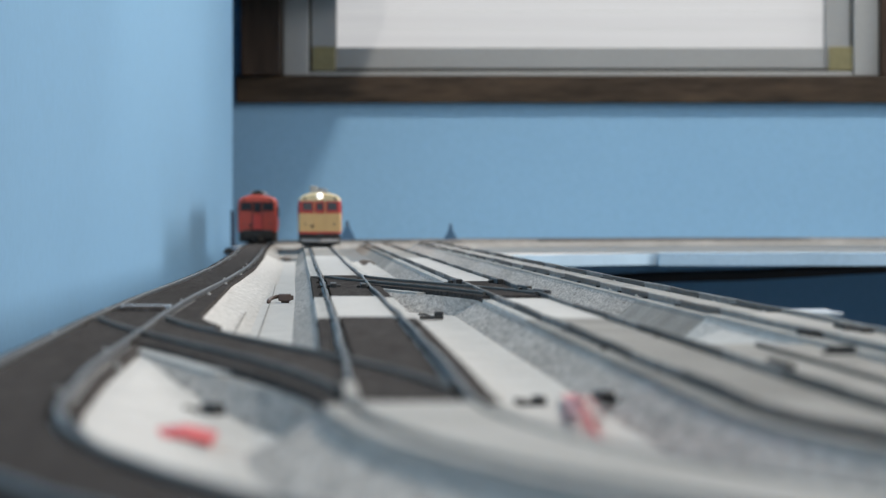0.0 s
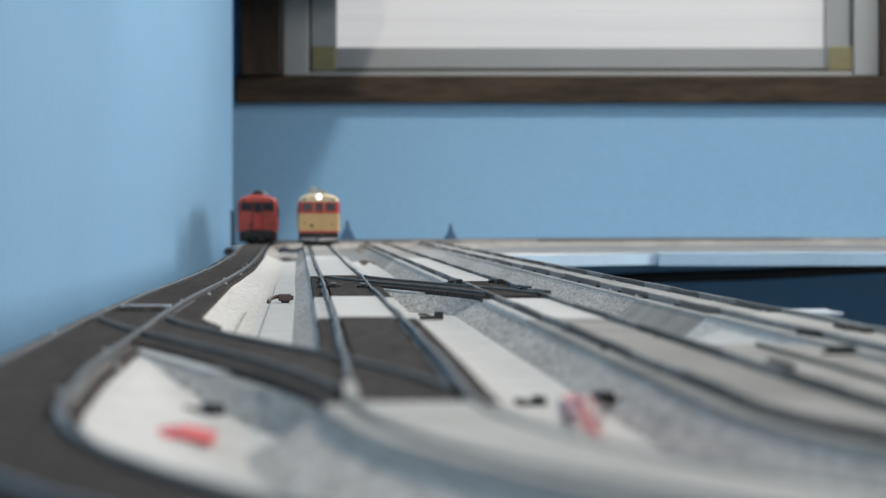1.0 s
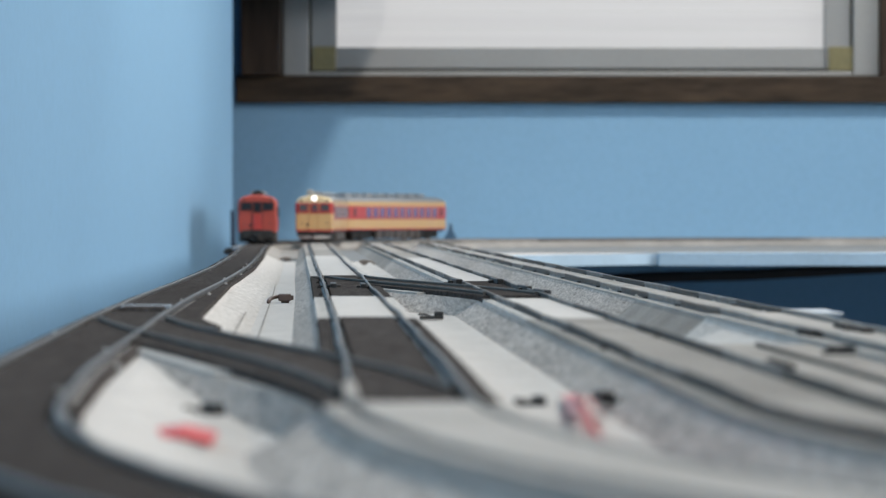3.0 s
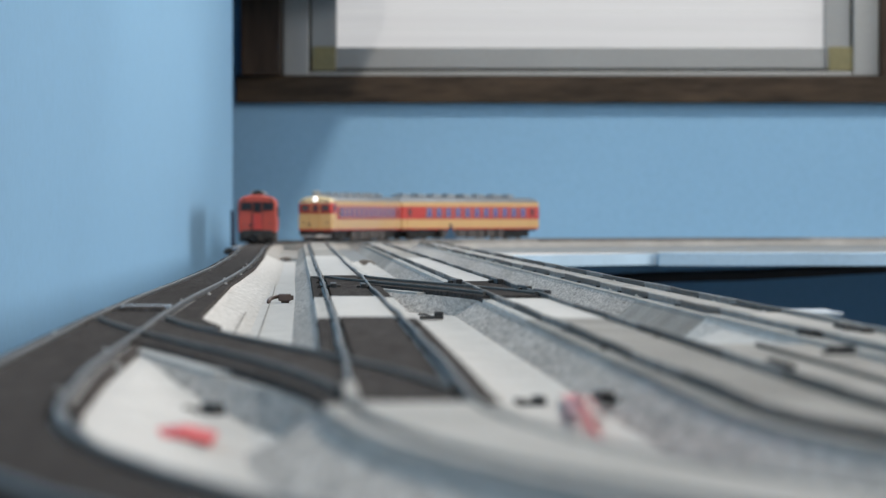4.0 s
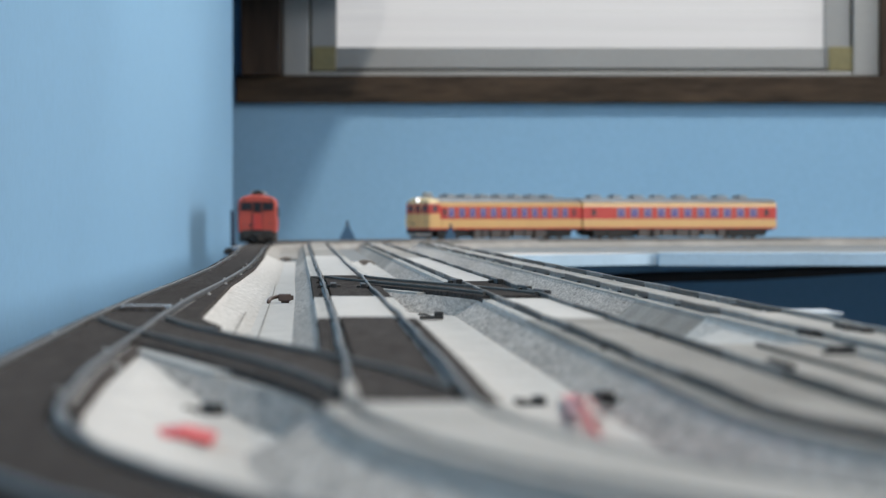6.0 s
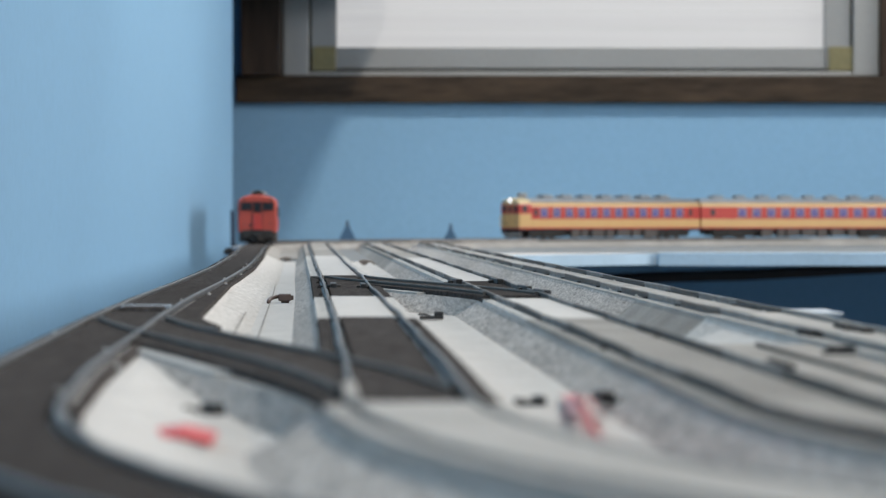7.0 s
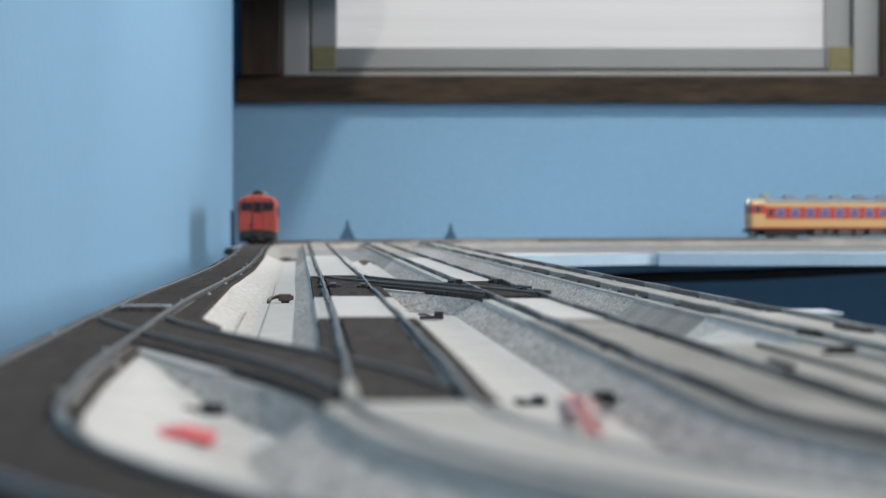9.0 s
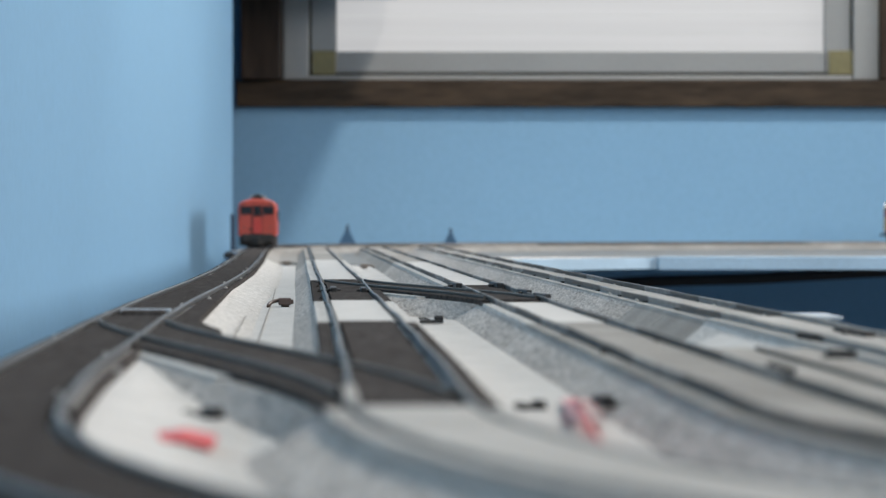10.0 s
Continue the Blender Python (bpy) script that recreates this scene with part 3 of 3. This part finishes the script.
def rail_car(label, colours, cab, express=True):
    """A diesel rail car, its rear (cab) end at -x; colours: body, band, roof."""
    body_m, band_m, roof_m = colours
    car = thing("rail_car", label, "model train")
    h = CAR / 2
    x0 = -h + (0.016 if cab else 0.0)
    main = [(x0, 1, 1), (h, 1, 1)]
    far = 1
    part("lower_body", shell(main, 0.0125, 0.0220, far), body_m, car)
    part("red_stripe" if express else "sill", shell(main, 0.0110, 0.0125, far), band_m, car)
    part("window_band", shell(main, 0.0220, 0.0360, far), band_m, car)
    part("cantrail", shell(main, 0.0360, 0.0408, far), body_m, car)
    part("roof", shell(main, 0.0408, 0.0458, far), roof_m, car, smooth=True)
    part("floor_pan", box(-h + 0.004, h - 0.004, -0.0165, 0.0165, 0.0088, 0.0112), UNDER, car)
    # cab end
    if cab:
        nose = [(-h, 0.90, 0.80), (-h + 0.0008, 0.955, 0.90), (-h + 0.0024, 0.988, 0.97), (-h + 0.006, 1, 1), (x0, 1, 1)]
        lo, hi = (0.0280, 0.0390) if express else (0.0250, 0.0400)
        c = part("cab", shell(nose, 0.0125, lo, 0), body_m, car, smooth=False)
        part("cab_band", shell(nose, lo, hi, 0), band_m, c)
        part("cab_roof", shell(nose, hi, 0.0458, 0), PALECREAM if express else body_m, c, smooth=False)
        part("cab_sill", shell(nose, 0.0108, 0.0125, 0), band_m, c)
        # front windows in thin frames
        xs = -h - 0.0003
        if express:
            spots = ((-0.0105, 0.0080, 0.0305, 0.0370), (0.0, 0.0054, 0.0305, 0.0368), (0.0105, 0.0080, 0.0305, 0.0370))
        else:
            spots = ((-0.0104, 0.0088, 0.0315, 0.0380), (0.0, 0.0056, 0.0300, 0.0385), (0.0104, 0.0088, 0.0315, 0.0380))
        for y, w, za, zb in spots:
            p = part("front_window", box(xs - 0.0001, xs + 0.0008, y - w / 2, y + w / 2, za, zb, 0.0005), GLASS if express else DARKGLASS, c)
            bm = bmesh.new()
            t = 0.0006
            for a in ((y - w / 2 - t, y - w / 2, za - t, zb + t), (y + w / 2, y + w / 2 + t, za - t, zb + t), (y - w / 2, y + w / 2, za - t, za), (y - w / 2, y + w / 2, zb, zb + t)):
                add_box(bm, xs - 0.0003, xs + 0.0006, a[0], a[1], a[2], a[3])
            part("frame", bm, band_m if express else UNDER, p)
        for sgn in (-1, 1):
            part("corner_window", box(-h + 0.0035, -h + 0.0105, sgn * HW - 0.0004, sgn * HW + 0.0004, 0.0300, 0.0372, 0.0003) if express
                 else box(-h + 0.0045, -h + 0.0115, sgn * HW - 0.0004, sgn * HW + 0.0004, 0.0270, 0.0345, 0.0003), GLASS, c)
            part("handrail", tube([(-h + 0.001, sgn * 0.0168, 0.0145), (-h - 0.0012, sgn * 0.0168, 0.0150), (-h - 0.0012, sgn * 0.0168, 0.0245), (-h + 0.001, sgn * 0.0168, 0.0250)], 0.0003, 6), body_m, c)
            bm = bmesh.new()
            bmesh.ops.create_cone(bm, cap_ends=True, segments=16, radius1=0.0012, radius2=0.0010, depth=0.0020, matrix=pose(-h + 0.0004, sgn * 0.0128, 0.0405 if express else 0.0412, 0, 90, 0))
            part("marker_light", bm, BLACK, c, "small dark marker light")
            bm = bmesh.new()
            bmesh.ops.create_cone(bm, cap_ends=True, segments=14, radius1=0.0008, radius2=0.0007, depth=0.0012, matrix=pose(-h, sgn * 0.0122, 0.0188, 0, 90, 0))
            part("tail_light", bm, WIRE, c, "dull brown tail light")
        # gangway door and its seams
        bm = bmesh.new()
        for y in (-0.0046, 0.0046):
            add_box(bm, -h - 0.0006, -h + 0.0006, y - 0.0003, y + 0.0003, 0.0128, 0.0392 if express else 0.0405)
        part("door_seam", bm, UNDER if not express else body_m, c)
        part("number_plate", box(-h - 0.0007, -h, 0.0052, 0.0078, 0.0162, 0.0180), UNDER, c, "small dark plate")
        part("buffer_beam", add_box(box(-h + 0.0004, -h + 0.004, -0.0168, 0.0168, 0.0066, 0.0109, 0.0005), -h + 0.0030, -h + 0.008, -0.0140, 0.0140, 0.0012, 0.0070, 0.0005), UNDER, c)
        bm = bmesh.new()
        for sgn in (-1, 1):
            v = [(-h - 0.0015, 0.0, 0.0034), (-h + 0.0015, sgn * 0.0160, 0.0038), (-h + 0.0020, sgn * 0.0160, 0.0066), (-h - 0.0006, 0.0, 0.0066)]
            q = [bm.verts.new(p) for p in v] + [bm.verts.new((x + 0.0012, y, z)) for x, y, z in v]
            for f in ((0, 1, 2, 3), (7, 6, 5, 4), (0, 4, 5, 1), (1, 5, 6, 2), (2, 6, 7, 3), (3, 7, 4, 0)):
                bm.faces.new([q[i] for i in f])
        part("snow_plough", bm, PLOUGH if express else UNDER, c, "grey snow plough" if express else "")
        part("coupler", add_box(box(-h - 0.0050, -h + 0.002, -0.0014, 0.0014, 0.0068, 0.0094, 0.0004), -h - 0.0062, -h - 0.0040, -0.0030, 0.0030, 0.0062, 0.0100, 0.0006), BLACK, c)
        # glowing spot added for the glare on the roof's edge, horn behind it
        if express:
            bm = bmesh.new()
            bmesh.ops.create_cone(bm, cap_ends=True, segments=20, radius1=0.0030, radius2=0.0033, depth=0.0075, matrix=pose(-h + 0.0036, 0, 0.0428, 0, 90, 0))
            hl = part("headlight", bm, body_m, c, "round stub that carries the glare spot")
            bm = bmesh.new()
            bmesh.ops.create_uvsphere(bm, u_segments=14, v_segments=8, radius=0.0026, matrix=Matrix.Translation((-h - 0.0002, 0, 0.0428)) @ Matrix.Diagonal((0.35, 1, 1, 1)))
            part("glare_spot", bm, ROOF_GLARE, hl, "glowing white spot for glare on the cab roof", smooth=True)
            part("horn", add_box(box(-h + 0.016, -h + 0.026, 0.0020, 0.0085, 0.0448, 0.0515, 0.0010), -h + 0.018, -h + 0.021, -0.0030, 0.0020, 0.0450, 0.0490, 0.0005), ALU, c, "pale metal roof horn")
        else:
            part("horn", add_box(box(-h + 0.006, -h + 0.016, -0.0055, 0.0055, 0.0440, 0.0484, 0.0010), -h + 0.004, -h + 0.008, -0.0030, 0.0030, 0.0440, 0.0500, 0.0006), UNDER, c, "dark roof horn")
            part("apron", box(-h - 0.0004, -h + 0.003, -0.0158, 0.0158, 0.0030, 0.0138, 0.0022), UNDER, c, "dark apron below the cab")
            part("mid_panel", box(-h - 0.0008, -h + 0.0002, -0.0042, 0.0042, 0.0130, 0.0262, 0.0003), VERMILION, c)
    part("gangway", box(h - 0.0002, h + 0.0036, -0.0052, 0.0052, 0.0110, 0.0395, 0.0006), UNDER, car, "dark gangway bellows")
    if not cab:
        part("gangway", box(-h - 0.0036, -h + 0.0002, -0.0052, 0.0052, 0.0110, 0.0395, 0.0006), UNDER, car, "dark gangway bellows")
        for band, z0, z1 in ((body_m, 0.0125, 0.0220), (band_m, 0.0220, 0.0360), (body_m, 0.0360, 0.0408), (roof_m, 0.0408, 0.0458), (band_m, 0.0110, 0.0125)):
            part("end_wall", shell([(-h, 1, 1), (-h + 0.0004, 1, 1)], z0, z1, 0), band, car)
    # doors, side windows
    start = -h + (0.034 if cab else 0.050)
    win_me = mesh_of(box(-0.0046, 0.0046, -0.0005, 0.0005, 0.0248, 0.0338, 0.0006), BLUEGLASS, "window")
    frame_bm = bmesh.new()
    for a in ((-0.0053, -0.0046, 0.0241, 0.0345), (0.0046, 0.0053, 0.0241, 0.0345), (-0.0046, 0.0046, 0.0241, 0.0248), (-0.0046, 0.0046, 0.0338, 0.0345), (-0.0046, 0.0046, 0.0302, 0.0307)):
        add_box(frame_bm, a[0], a[1], -0.0007, 0.0007, a[2], a[3])
    frame_me = mesh_of(frame_bm, ALU if express else UNDER, "frame")
    count = int((h - 0.028 - start) / 0.0178) + 1
    for sgn in (-1, 1):
        for i in range(count):
            w = part("window", win_me, None, car)
            w.location = (start + i * 0.0178, sgn * HW, 0)
            f = part("frame", frame_me, None, w)
        for x in ((-h + 0.0225, h - 0.014) if cab else (-h + 0.014, h - 0.014)):
            d = part("door", box(x - 0.0046, x + 0.0046, sgn * (HW + 0.0001) - 0.0003, sgn * (HW + 0.0001) + 0.0003, 0.0128, 0.0219, 0.0003), body_m, car, "passenger door")
            part("door_top", box(x - 0.0046, x + 0.0046, sgn * (HW + 0.0001) - 0.0003, sgn * (HW + 0.0001) + 0.0003, 0.0221, 0.0352, 0.0003), band_m, d)
            part("door_glass", box(x - 0.0026, x + 0.0026, sgn * (HW + 0.0004) - 0.0003, sgn * (HW + 0.0004) + 0.0003, 0.0255, 0.0335, 0.0004), GLASS, d)
        part("gutter", box(x0, h, sgn * (HW * 0.965) - 0.0004, sgn * (HW * 0.965) + 0.0004, 0.0400, 0.0408), body_m, car)
    # roof air units on short feet
    n, x1, mat = (7, -h + 0.049, PALEROOF) if express and cab else (8, -h + 0.024, PALEROOF) if express else (8, -h + 0.040, ROOFM)
    for i in range(n):
        x = x1 + i * 0.0282
        k = 0.82 if not cab and i % 3 == 1 else 1.0
        u = part("roof_unit", add_box(box(x - 0.0076 * k, x + 0.0076 * k, -0.0074, 0.0074, 0.0464, 0.0490, 0.0009), x - 0.0058 * k, x + 0.0058 * k, -0.0060, 0.0060, 0.0440, 0.0466, 0.0004), mat, car, "grey roof air unit")
        part("fan_grille", add_box(box(x - 0.0046 * k, x + 0.0046 * k, -0.0046, 0.0046, 0.0488, 0.0495, 0.0002), x - 0.0020 * k, x + 0.0020 * k, -0.0020, 0.0020, 0.0494, 0.0498, 0.0002), EQUIP, u)
    # underfloor equipment
    rnd = random.Random(4 if cab else 9)
    x = -0.056
    while x < 0.052:
        w = rnd.uniform(0.009, 0.020)
        for sgn in (-1, 1):
            part("underfloor_box", box(x, x + w, sgn * 0.0158 - 0.0022, sgn * 0.0158 + 0.0022, rnd.uniform(0.0010, 0.0026), 0.0100, 0.0006), EQUIP, car)
        x += w + rnd.uniform(0.002, 0.006)
    part("underframe_core", add_box(box(-0.066, 0.066, -0.0120, 0.0120, 0.0030, 0.0100, 0.0008), -h + 0.006, h - 0.006, -0.0070, 0.0070, 0.0040, 0.0110, 0.0005), UNDER, car)
    bogie(-0.090, car)
    bogie(0.090, car)
    return car


def car_pose(rear):
    """The pose of a car whose rear end has reached that station: both bogies stand on the rails."""
    c = rear + CAR / 2
    a, b = line(c - 0.090)[0], line(c + 0.090)[0]
    m, u = (a + b) / 2, b - a
    return pose(m.x, m.y, RAIL, 0, 0, math.degrees(math.atan2(u.y, u.x)))


tail_car = rail_car("cream and red diesel express rail car with cab end", (CREAM, VERMILION, ROOFM), True)
lead_car = rail_car("cream and red express rail car coupled ahead", (CREAM, VERMILION, ROOFM), False)
wall_car = rail_car("red-orange diesel rail car parked on the wall track", (ORANGE, ORANGE, ROOFM), True, express=False)
pa, ua = line(3.235 + CAR / 2, TRACKS["a"])
wall_car.matrix_world = pose(pa.x, pa.y, RAIL, 0, 0, math.degrees(math.atan2(ua.y, ua.x)))


# ---- small things on the board ----
def placed(name, label, category, x, y, z, turn=0.0, group=""):
    return thing(name, label, category, pose(x, y, z, 0, 0, turn), group)


def feeder(x, y, turn, label, mat=WIRE):
    """A rail feeder: a dark plug at the foot of the ballast and its bent wire."""
    f = placed("feeder_plug", label, "connector", x, y, BOARD, turn, "rail feeders")
    part("plug", add_box(box(-0.0027, 0.0024, -0.006, 0.006, 0.0008, 0.0036, 0.0004), 0.0018, 0.0034, -0.004, 0.004, 0.0012, 0.0030, 0.0003), mat, f)
    part("foot", box(-0.0016, 0.0016, -0.004, 0.004, 0.0, 0.0010), mat, f)
    pts = [(-0.0020 - 0.0046 * math.sin(a), -0.014 * (1 - math.cos(a)), 0.0026 - 0.0020 * (1 - math.cos(a))) for a in (i * math.pi / 2 / 8 for i in range(9))]
    part("wire", tube(pts, 0.0008, 8), mat, f, "bent brown wire", smooth=True)


feeder(-0.0635, 1.640, 2, "brown rail feeder plug with a bent wire")
feeder(-0.1185, 3.10, 2, "brown rail feeder plug far along the track", FADEDPLUG)
feeder(-0.0560, 2.90, 180, "brown rail feeder plug between the middle tracks", FADEDPLUG)


def point_motor(x, y, z, turn, k, label):
    m = placed("point_motor", label, "point motor", x, y, z, turn, "point motors")
    part("base", box(-0.0055 * k, 0.0040 * k, -0.006 * k, 0.006 * k, 0.0, 0.0012 * k, 0.0003), BLACK, m)
    part("cover", box(0.0002 * k, 0.0040 * k, -0.005 * k, 0.005 * k, 0.0010 * k, 0.0030 * k, 0.0005), BLACK, m)
    part("lever", tube([(-0.001 * k, 0, 0.001 * k), (-0.0035 * k, 0.001, 0.0018 * k), (-0.0060 * k, 0.001, 0.0018 * k)], 0.0004 * k, 6), BLACK, m)


point_motor(-0.0032, 1.372, BOARD + 0.0004, 0, 0.85, "small black point motor at the foot of the ballast")
point_motor(-0.0398, 0.682, BOARD + 0.0020, 25, 0.62, "small black point motor beside the crossover")
point_motor(0.0166, 0.755, BOARD + 0.0002, 10, 0.55, "small black point motor between the middle tracks")
point_motor(0.0303, 0.732, BOARD + 0.0016, 190, 0.75, "small black point motor on the ballast slope")
point_motor(0.0785, 0.805, DECK + 0.0018, 80, 0.6, "small black point motor beside the edge track")

# black frogs and blades of the points
for x, y, turn, n in ((-0.0418, 1.555, 2, 0.9), (-0.0302, 1.545, 2, 0.8), (0.0052, 1.66, 4, 1.0), (0.0218, 1.67, 4, 1.0), (0.0300, 1.50, 5, 0.8), (0.0345, 1.42, 5, 0.9)):
    g = part("point_blade", add_box(box(-0.0013 * n, 0.0013 * n, -0.020 * n, 0.020 * n, 0.0, 0.0021, 0.0003), -0.0032 * n, 0.0032 * n, -0.0022, 0.0022, 0.0, 0.0013, 0.0002), BLACK, points, "small black point blade")
    g.matrix_world = pose(x, y, DECK + 0.0014, 0, 0, turn)

# blue-grey plates across the outer tracks
for key, s, wide in (("a", 0.585, 0.0074), ("e", 0.56, 0.0070)):
    q, u = line(s, TRACKS[key] + (0.0178 if key == "e" else 0.0))
    g = placed("crossing_plate", "pale blue-grey plate lying across the rails", "track part", q.x, q.y, DECK + (0.0018 if key == "a" else 0.0010), math.degrees(math.atan2(u.y, u.x)) - 90, "crossing plates")
    part("plate", box(-0.0062, 0.0062, -0.016, 0.016, 0.0, 0.0009, 0.0002), PLATE if key == "e" else DARKBED, g)
    part("end_strip", box(-wide, wide, 0.018, 0.030, 0.0, 0.0009, 0.0002), PLATE, g)

# red tape: a bent mark on the white card, a twisted strip between the tracks
bm = bmesh.new()
rows = []
for i in range(13):
    k = i / 12 * 2 - 1
    x, y, z = 0.0052 * k, -0.006 * k * k, 0.0006 + 0.0007 * (1 - abs(k))
    rows.append([bm.verts.new((x, y + dy, z + dz)) for dy, dz in ((-0.010, 0), (0.010, 0.0005), (0.010, 0), (-0.010, -0.0005))])
for a, b in zip(rows, rows[1:]):
    for j in range(4):
        bm.faces.new((a[j], a[(j + 1) % 4], b[(j + 1) % 4], b[j]))
bm.faces.new(rows[0][::-1]), bm.faces.new(rows[-1])
mark = part("tape_mark", bm, REDTAPE)
mark.matrix_world = pose(-0.0386, 0.600, BOARD + 0.0022, 0, 2, 0)
tagged(mark, "bent strip of red tape on the white card", "tape")

ribbon = placed("tape_ribbon", "faded red and white twisted tape beside the track", "tape", 0.0238, 0.668, BOARD)
for name, mat, off in (("red_strip", REDTAPE, 0.0), ("pale_strip", PINKTAPE, -0.0012)):
    bm = bmesh.new()
    rows = []
    for i in range(15):
        k = i / 14
        c = Vector((0.0006 - 0.0042 * k + off, 0.105 - 0.265 * k, 0.0012 + 0.0056 * k))
        a = k * 2.2
        d = Vector((math.cos(a), 0, math.sin(a))) * 0.0008
        n = Vector((-math.sin(a), 0, math.cos(a))) * 0.0002
        rows.append([bm.verts.new(p) for p in (c - d - n, c + d - n, c + d + n, c - d + n)])
    for a, b in zip(rows, rows[1:]):
        for j in range(4):
            bm.faces.new((a[j], a[(j + 1) % 4], b[(j + 1) % 4], b[j]))
    bm.faces.new(rows[0][::-1]), bm.faces.new(rows[-1])
    part(name, bm, mat, ribbon)
# the strip's knot: a short arch across it
bm = bmesh.new()
rows = []
for i in range(11):
    k = i / 10 * 2 - 1
    x, z = 0.0036 * k, 0.0004 + 0.0034 * (1 - k * k)
    rows.append([bm.verts.new((x + dx, 0.030 + dy, z + dz)) for dx, dy, dz in ((0, -0.006, 0), (0.0004, 0.006, 0), (0.0004, 0.006, 0.0004), (0, -0.006, 0.0004))])
for a, b in zip(rows, rows[1:]):
    for j in range(4):
        bm.faces.new((a[j], a[(j + 1) % 4], b[(j + 1) % 4], b[j]))
bm.faces.new(rows[0][::-1]), bm.faces.new(rows[-1])
part("knot", bm, PINKTAPE, ribbon)


def a_frame(x, y, k, label):
    """A small A-shaped stand: two raked legs, a cross bar, a pointed cap."""
    g = placed("track_stand", label, "stand", x, y, BOARD, 0, "small stands behind the curve")
    for sgn in (-1, 1):
        bm = bmesh.new()
        v = [(sgn * 0.0122 * k, 0), (sgn * 0.0030 * k, 0), (sgn * 0.0016 * k, 0.0060 * k), (0.0, 0.0080 * k), (0.0, 0.0205 * k), (sgn * 0.0022 * k, 0.0190 * k), (sgn * 0.0072 * k, 0.0085 * k)]
        lo, hi = [bm.verts.new((a, -0.003, b)) for a, b in v], [bm.verts.new((a, 0.003, b)) for a, b in v]
        bm.faces.new(lo), bm.faces.new(hi[::-1])
        for i in range(len(v)):
            j = (i + 1) % len(v)
            bm.faces.new((lo[i], lo[j], hi[j], hi[i]))
        part("leg", bm, STANDM, g)
    part("base_plate", box(-0.0125 * k, 0.0125 * k, -0.006, 0.006, 0.0, 0.0018, 0.0004), STANDM, g)
    bm = bmesh.new()
    bmesh.ops.create_cone(bm, cap_ends=True, segments=14, radius1=0.0022 * k, radius2=0.0009 * k, depth=0.0040 * k, matrix=pose(0, 0, 0.0215 * k))
    part("cap", bm, NAVY, g)
    bm = bmesh.new()
    bmesh.ops.create_uvsphere(bm, u_segments=10, v_segments=6, radius=0.0014 * k, matrix=pose(0, 0, 0.0240 * k))
    part("knob", bm, NAVY, g)


a_frame(-0.1060, 4.520, 1.16, "small dark blue A-shaped plastic stand by the wall")
a_frame(0.0082, 4.432, 1.02, "small dark blue A-shaped plastic stand inside the curve")

post = placed("wall_post", "slim navy post on a foot beside the wall", "post", -0.2385, 4.60, BOARD)
part("shaft", box(-0.0034, 0.0034, -0.004, 0.004, 0.0, 0.0408, 0.0008), NAVY, post)
part("foot", box(-0.0068, 0.0055, -0.007, 0.007, 0.0, 0.0030, 0.0006), NAVY, post)
block = placed("cable_block", "small dark cable block at the board's corner", "block", -0.1945, 3.72, BOARD)
part("body", box(-0.005, 0.005, -0.010, 0.010, 0.0, 0.0042, 0.0012), UNDER, block)
part("lug", box(-0.003, 0.002, -0.008, 0.008, 0.0040, 0.0056, 0.0006), UNDER, block)

# white card lying on the edge track's slope
card = part("white_card", sweep(0.360, 0.490, TRACKS["e"], [(-0.0245, BOARD + 0.0006), (-0.0245, BOARD + 0.0012), (-0.0160, DECK - 0.0014), (-0.0160, DECK - 0.0020)]), INFILL)
tagged(card, "white card lying on the ballast slope", "card")

# dark blades of the points on the edge track, and a clip on its neighbour
for x, y, turn, n in ((0.0992, 0.985, 2.5, 1.3), (0.0868, 0.945, 8, 0.9), (0.0620, 0.748, 2, 0.8)):
    g = part("point_blade", add_box(box(-0.0010 * n, 0.0010 * n, -0.020 * n, 0.020 * n, 0.0, 0.0016, 0.0003), -0.0020 * n, 0.0020 * n, -0.0030, 0.0030, 0.0, 0.0012, 0.0002), SLEEPER, points, "dark point blade")
    g.matrix_world = pose(x, y, DECK + 0.0010, 0, 0, turn)

# seam where the wall track's slope meets the board, and a second pencil line beside it
for w, s0, s1 in ((-0.0303, 0.46, 1.75), (-0.0365, 0.50, 0.78)):
    z = BOARD if w > -0.031 else BOARD + 0.0024
    seam = part("pencil_line", sweep(s0, s1, TRACKS["c"], [(w, z), (w, z + 0.00025), (w + 0.0004, z + 0.00025), (w + 0.0004, z)]), GREYDECK)
    tagged(seam, "thin grey pencil line drawn on the white board", "line", "pencil lines")


# ---- what moves ----
def motions():
    for ob, ahead in ((tail_car, 0.0), (lead_car, PITCH)):
        walk(ob, [(t / 4, car_pose(REAR0 + SPEED * t / 4 + ahead)) for t in range(41)])


motions()
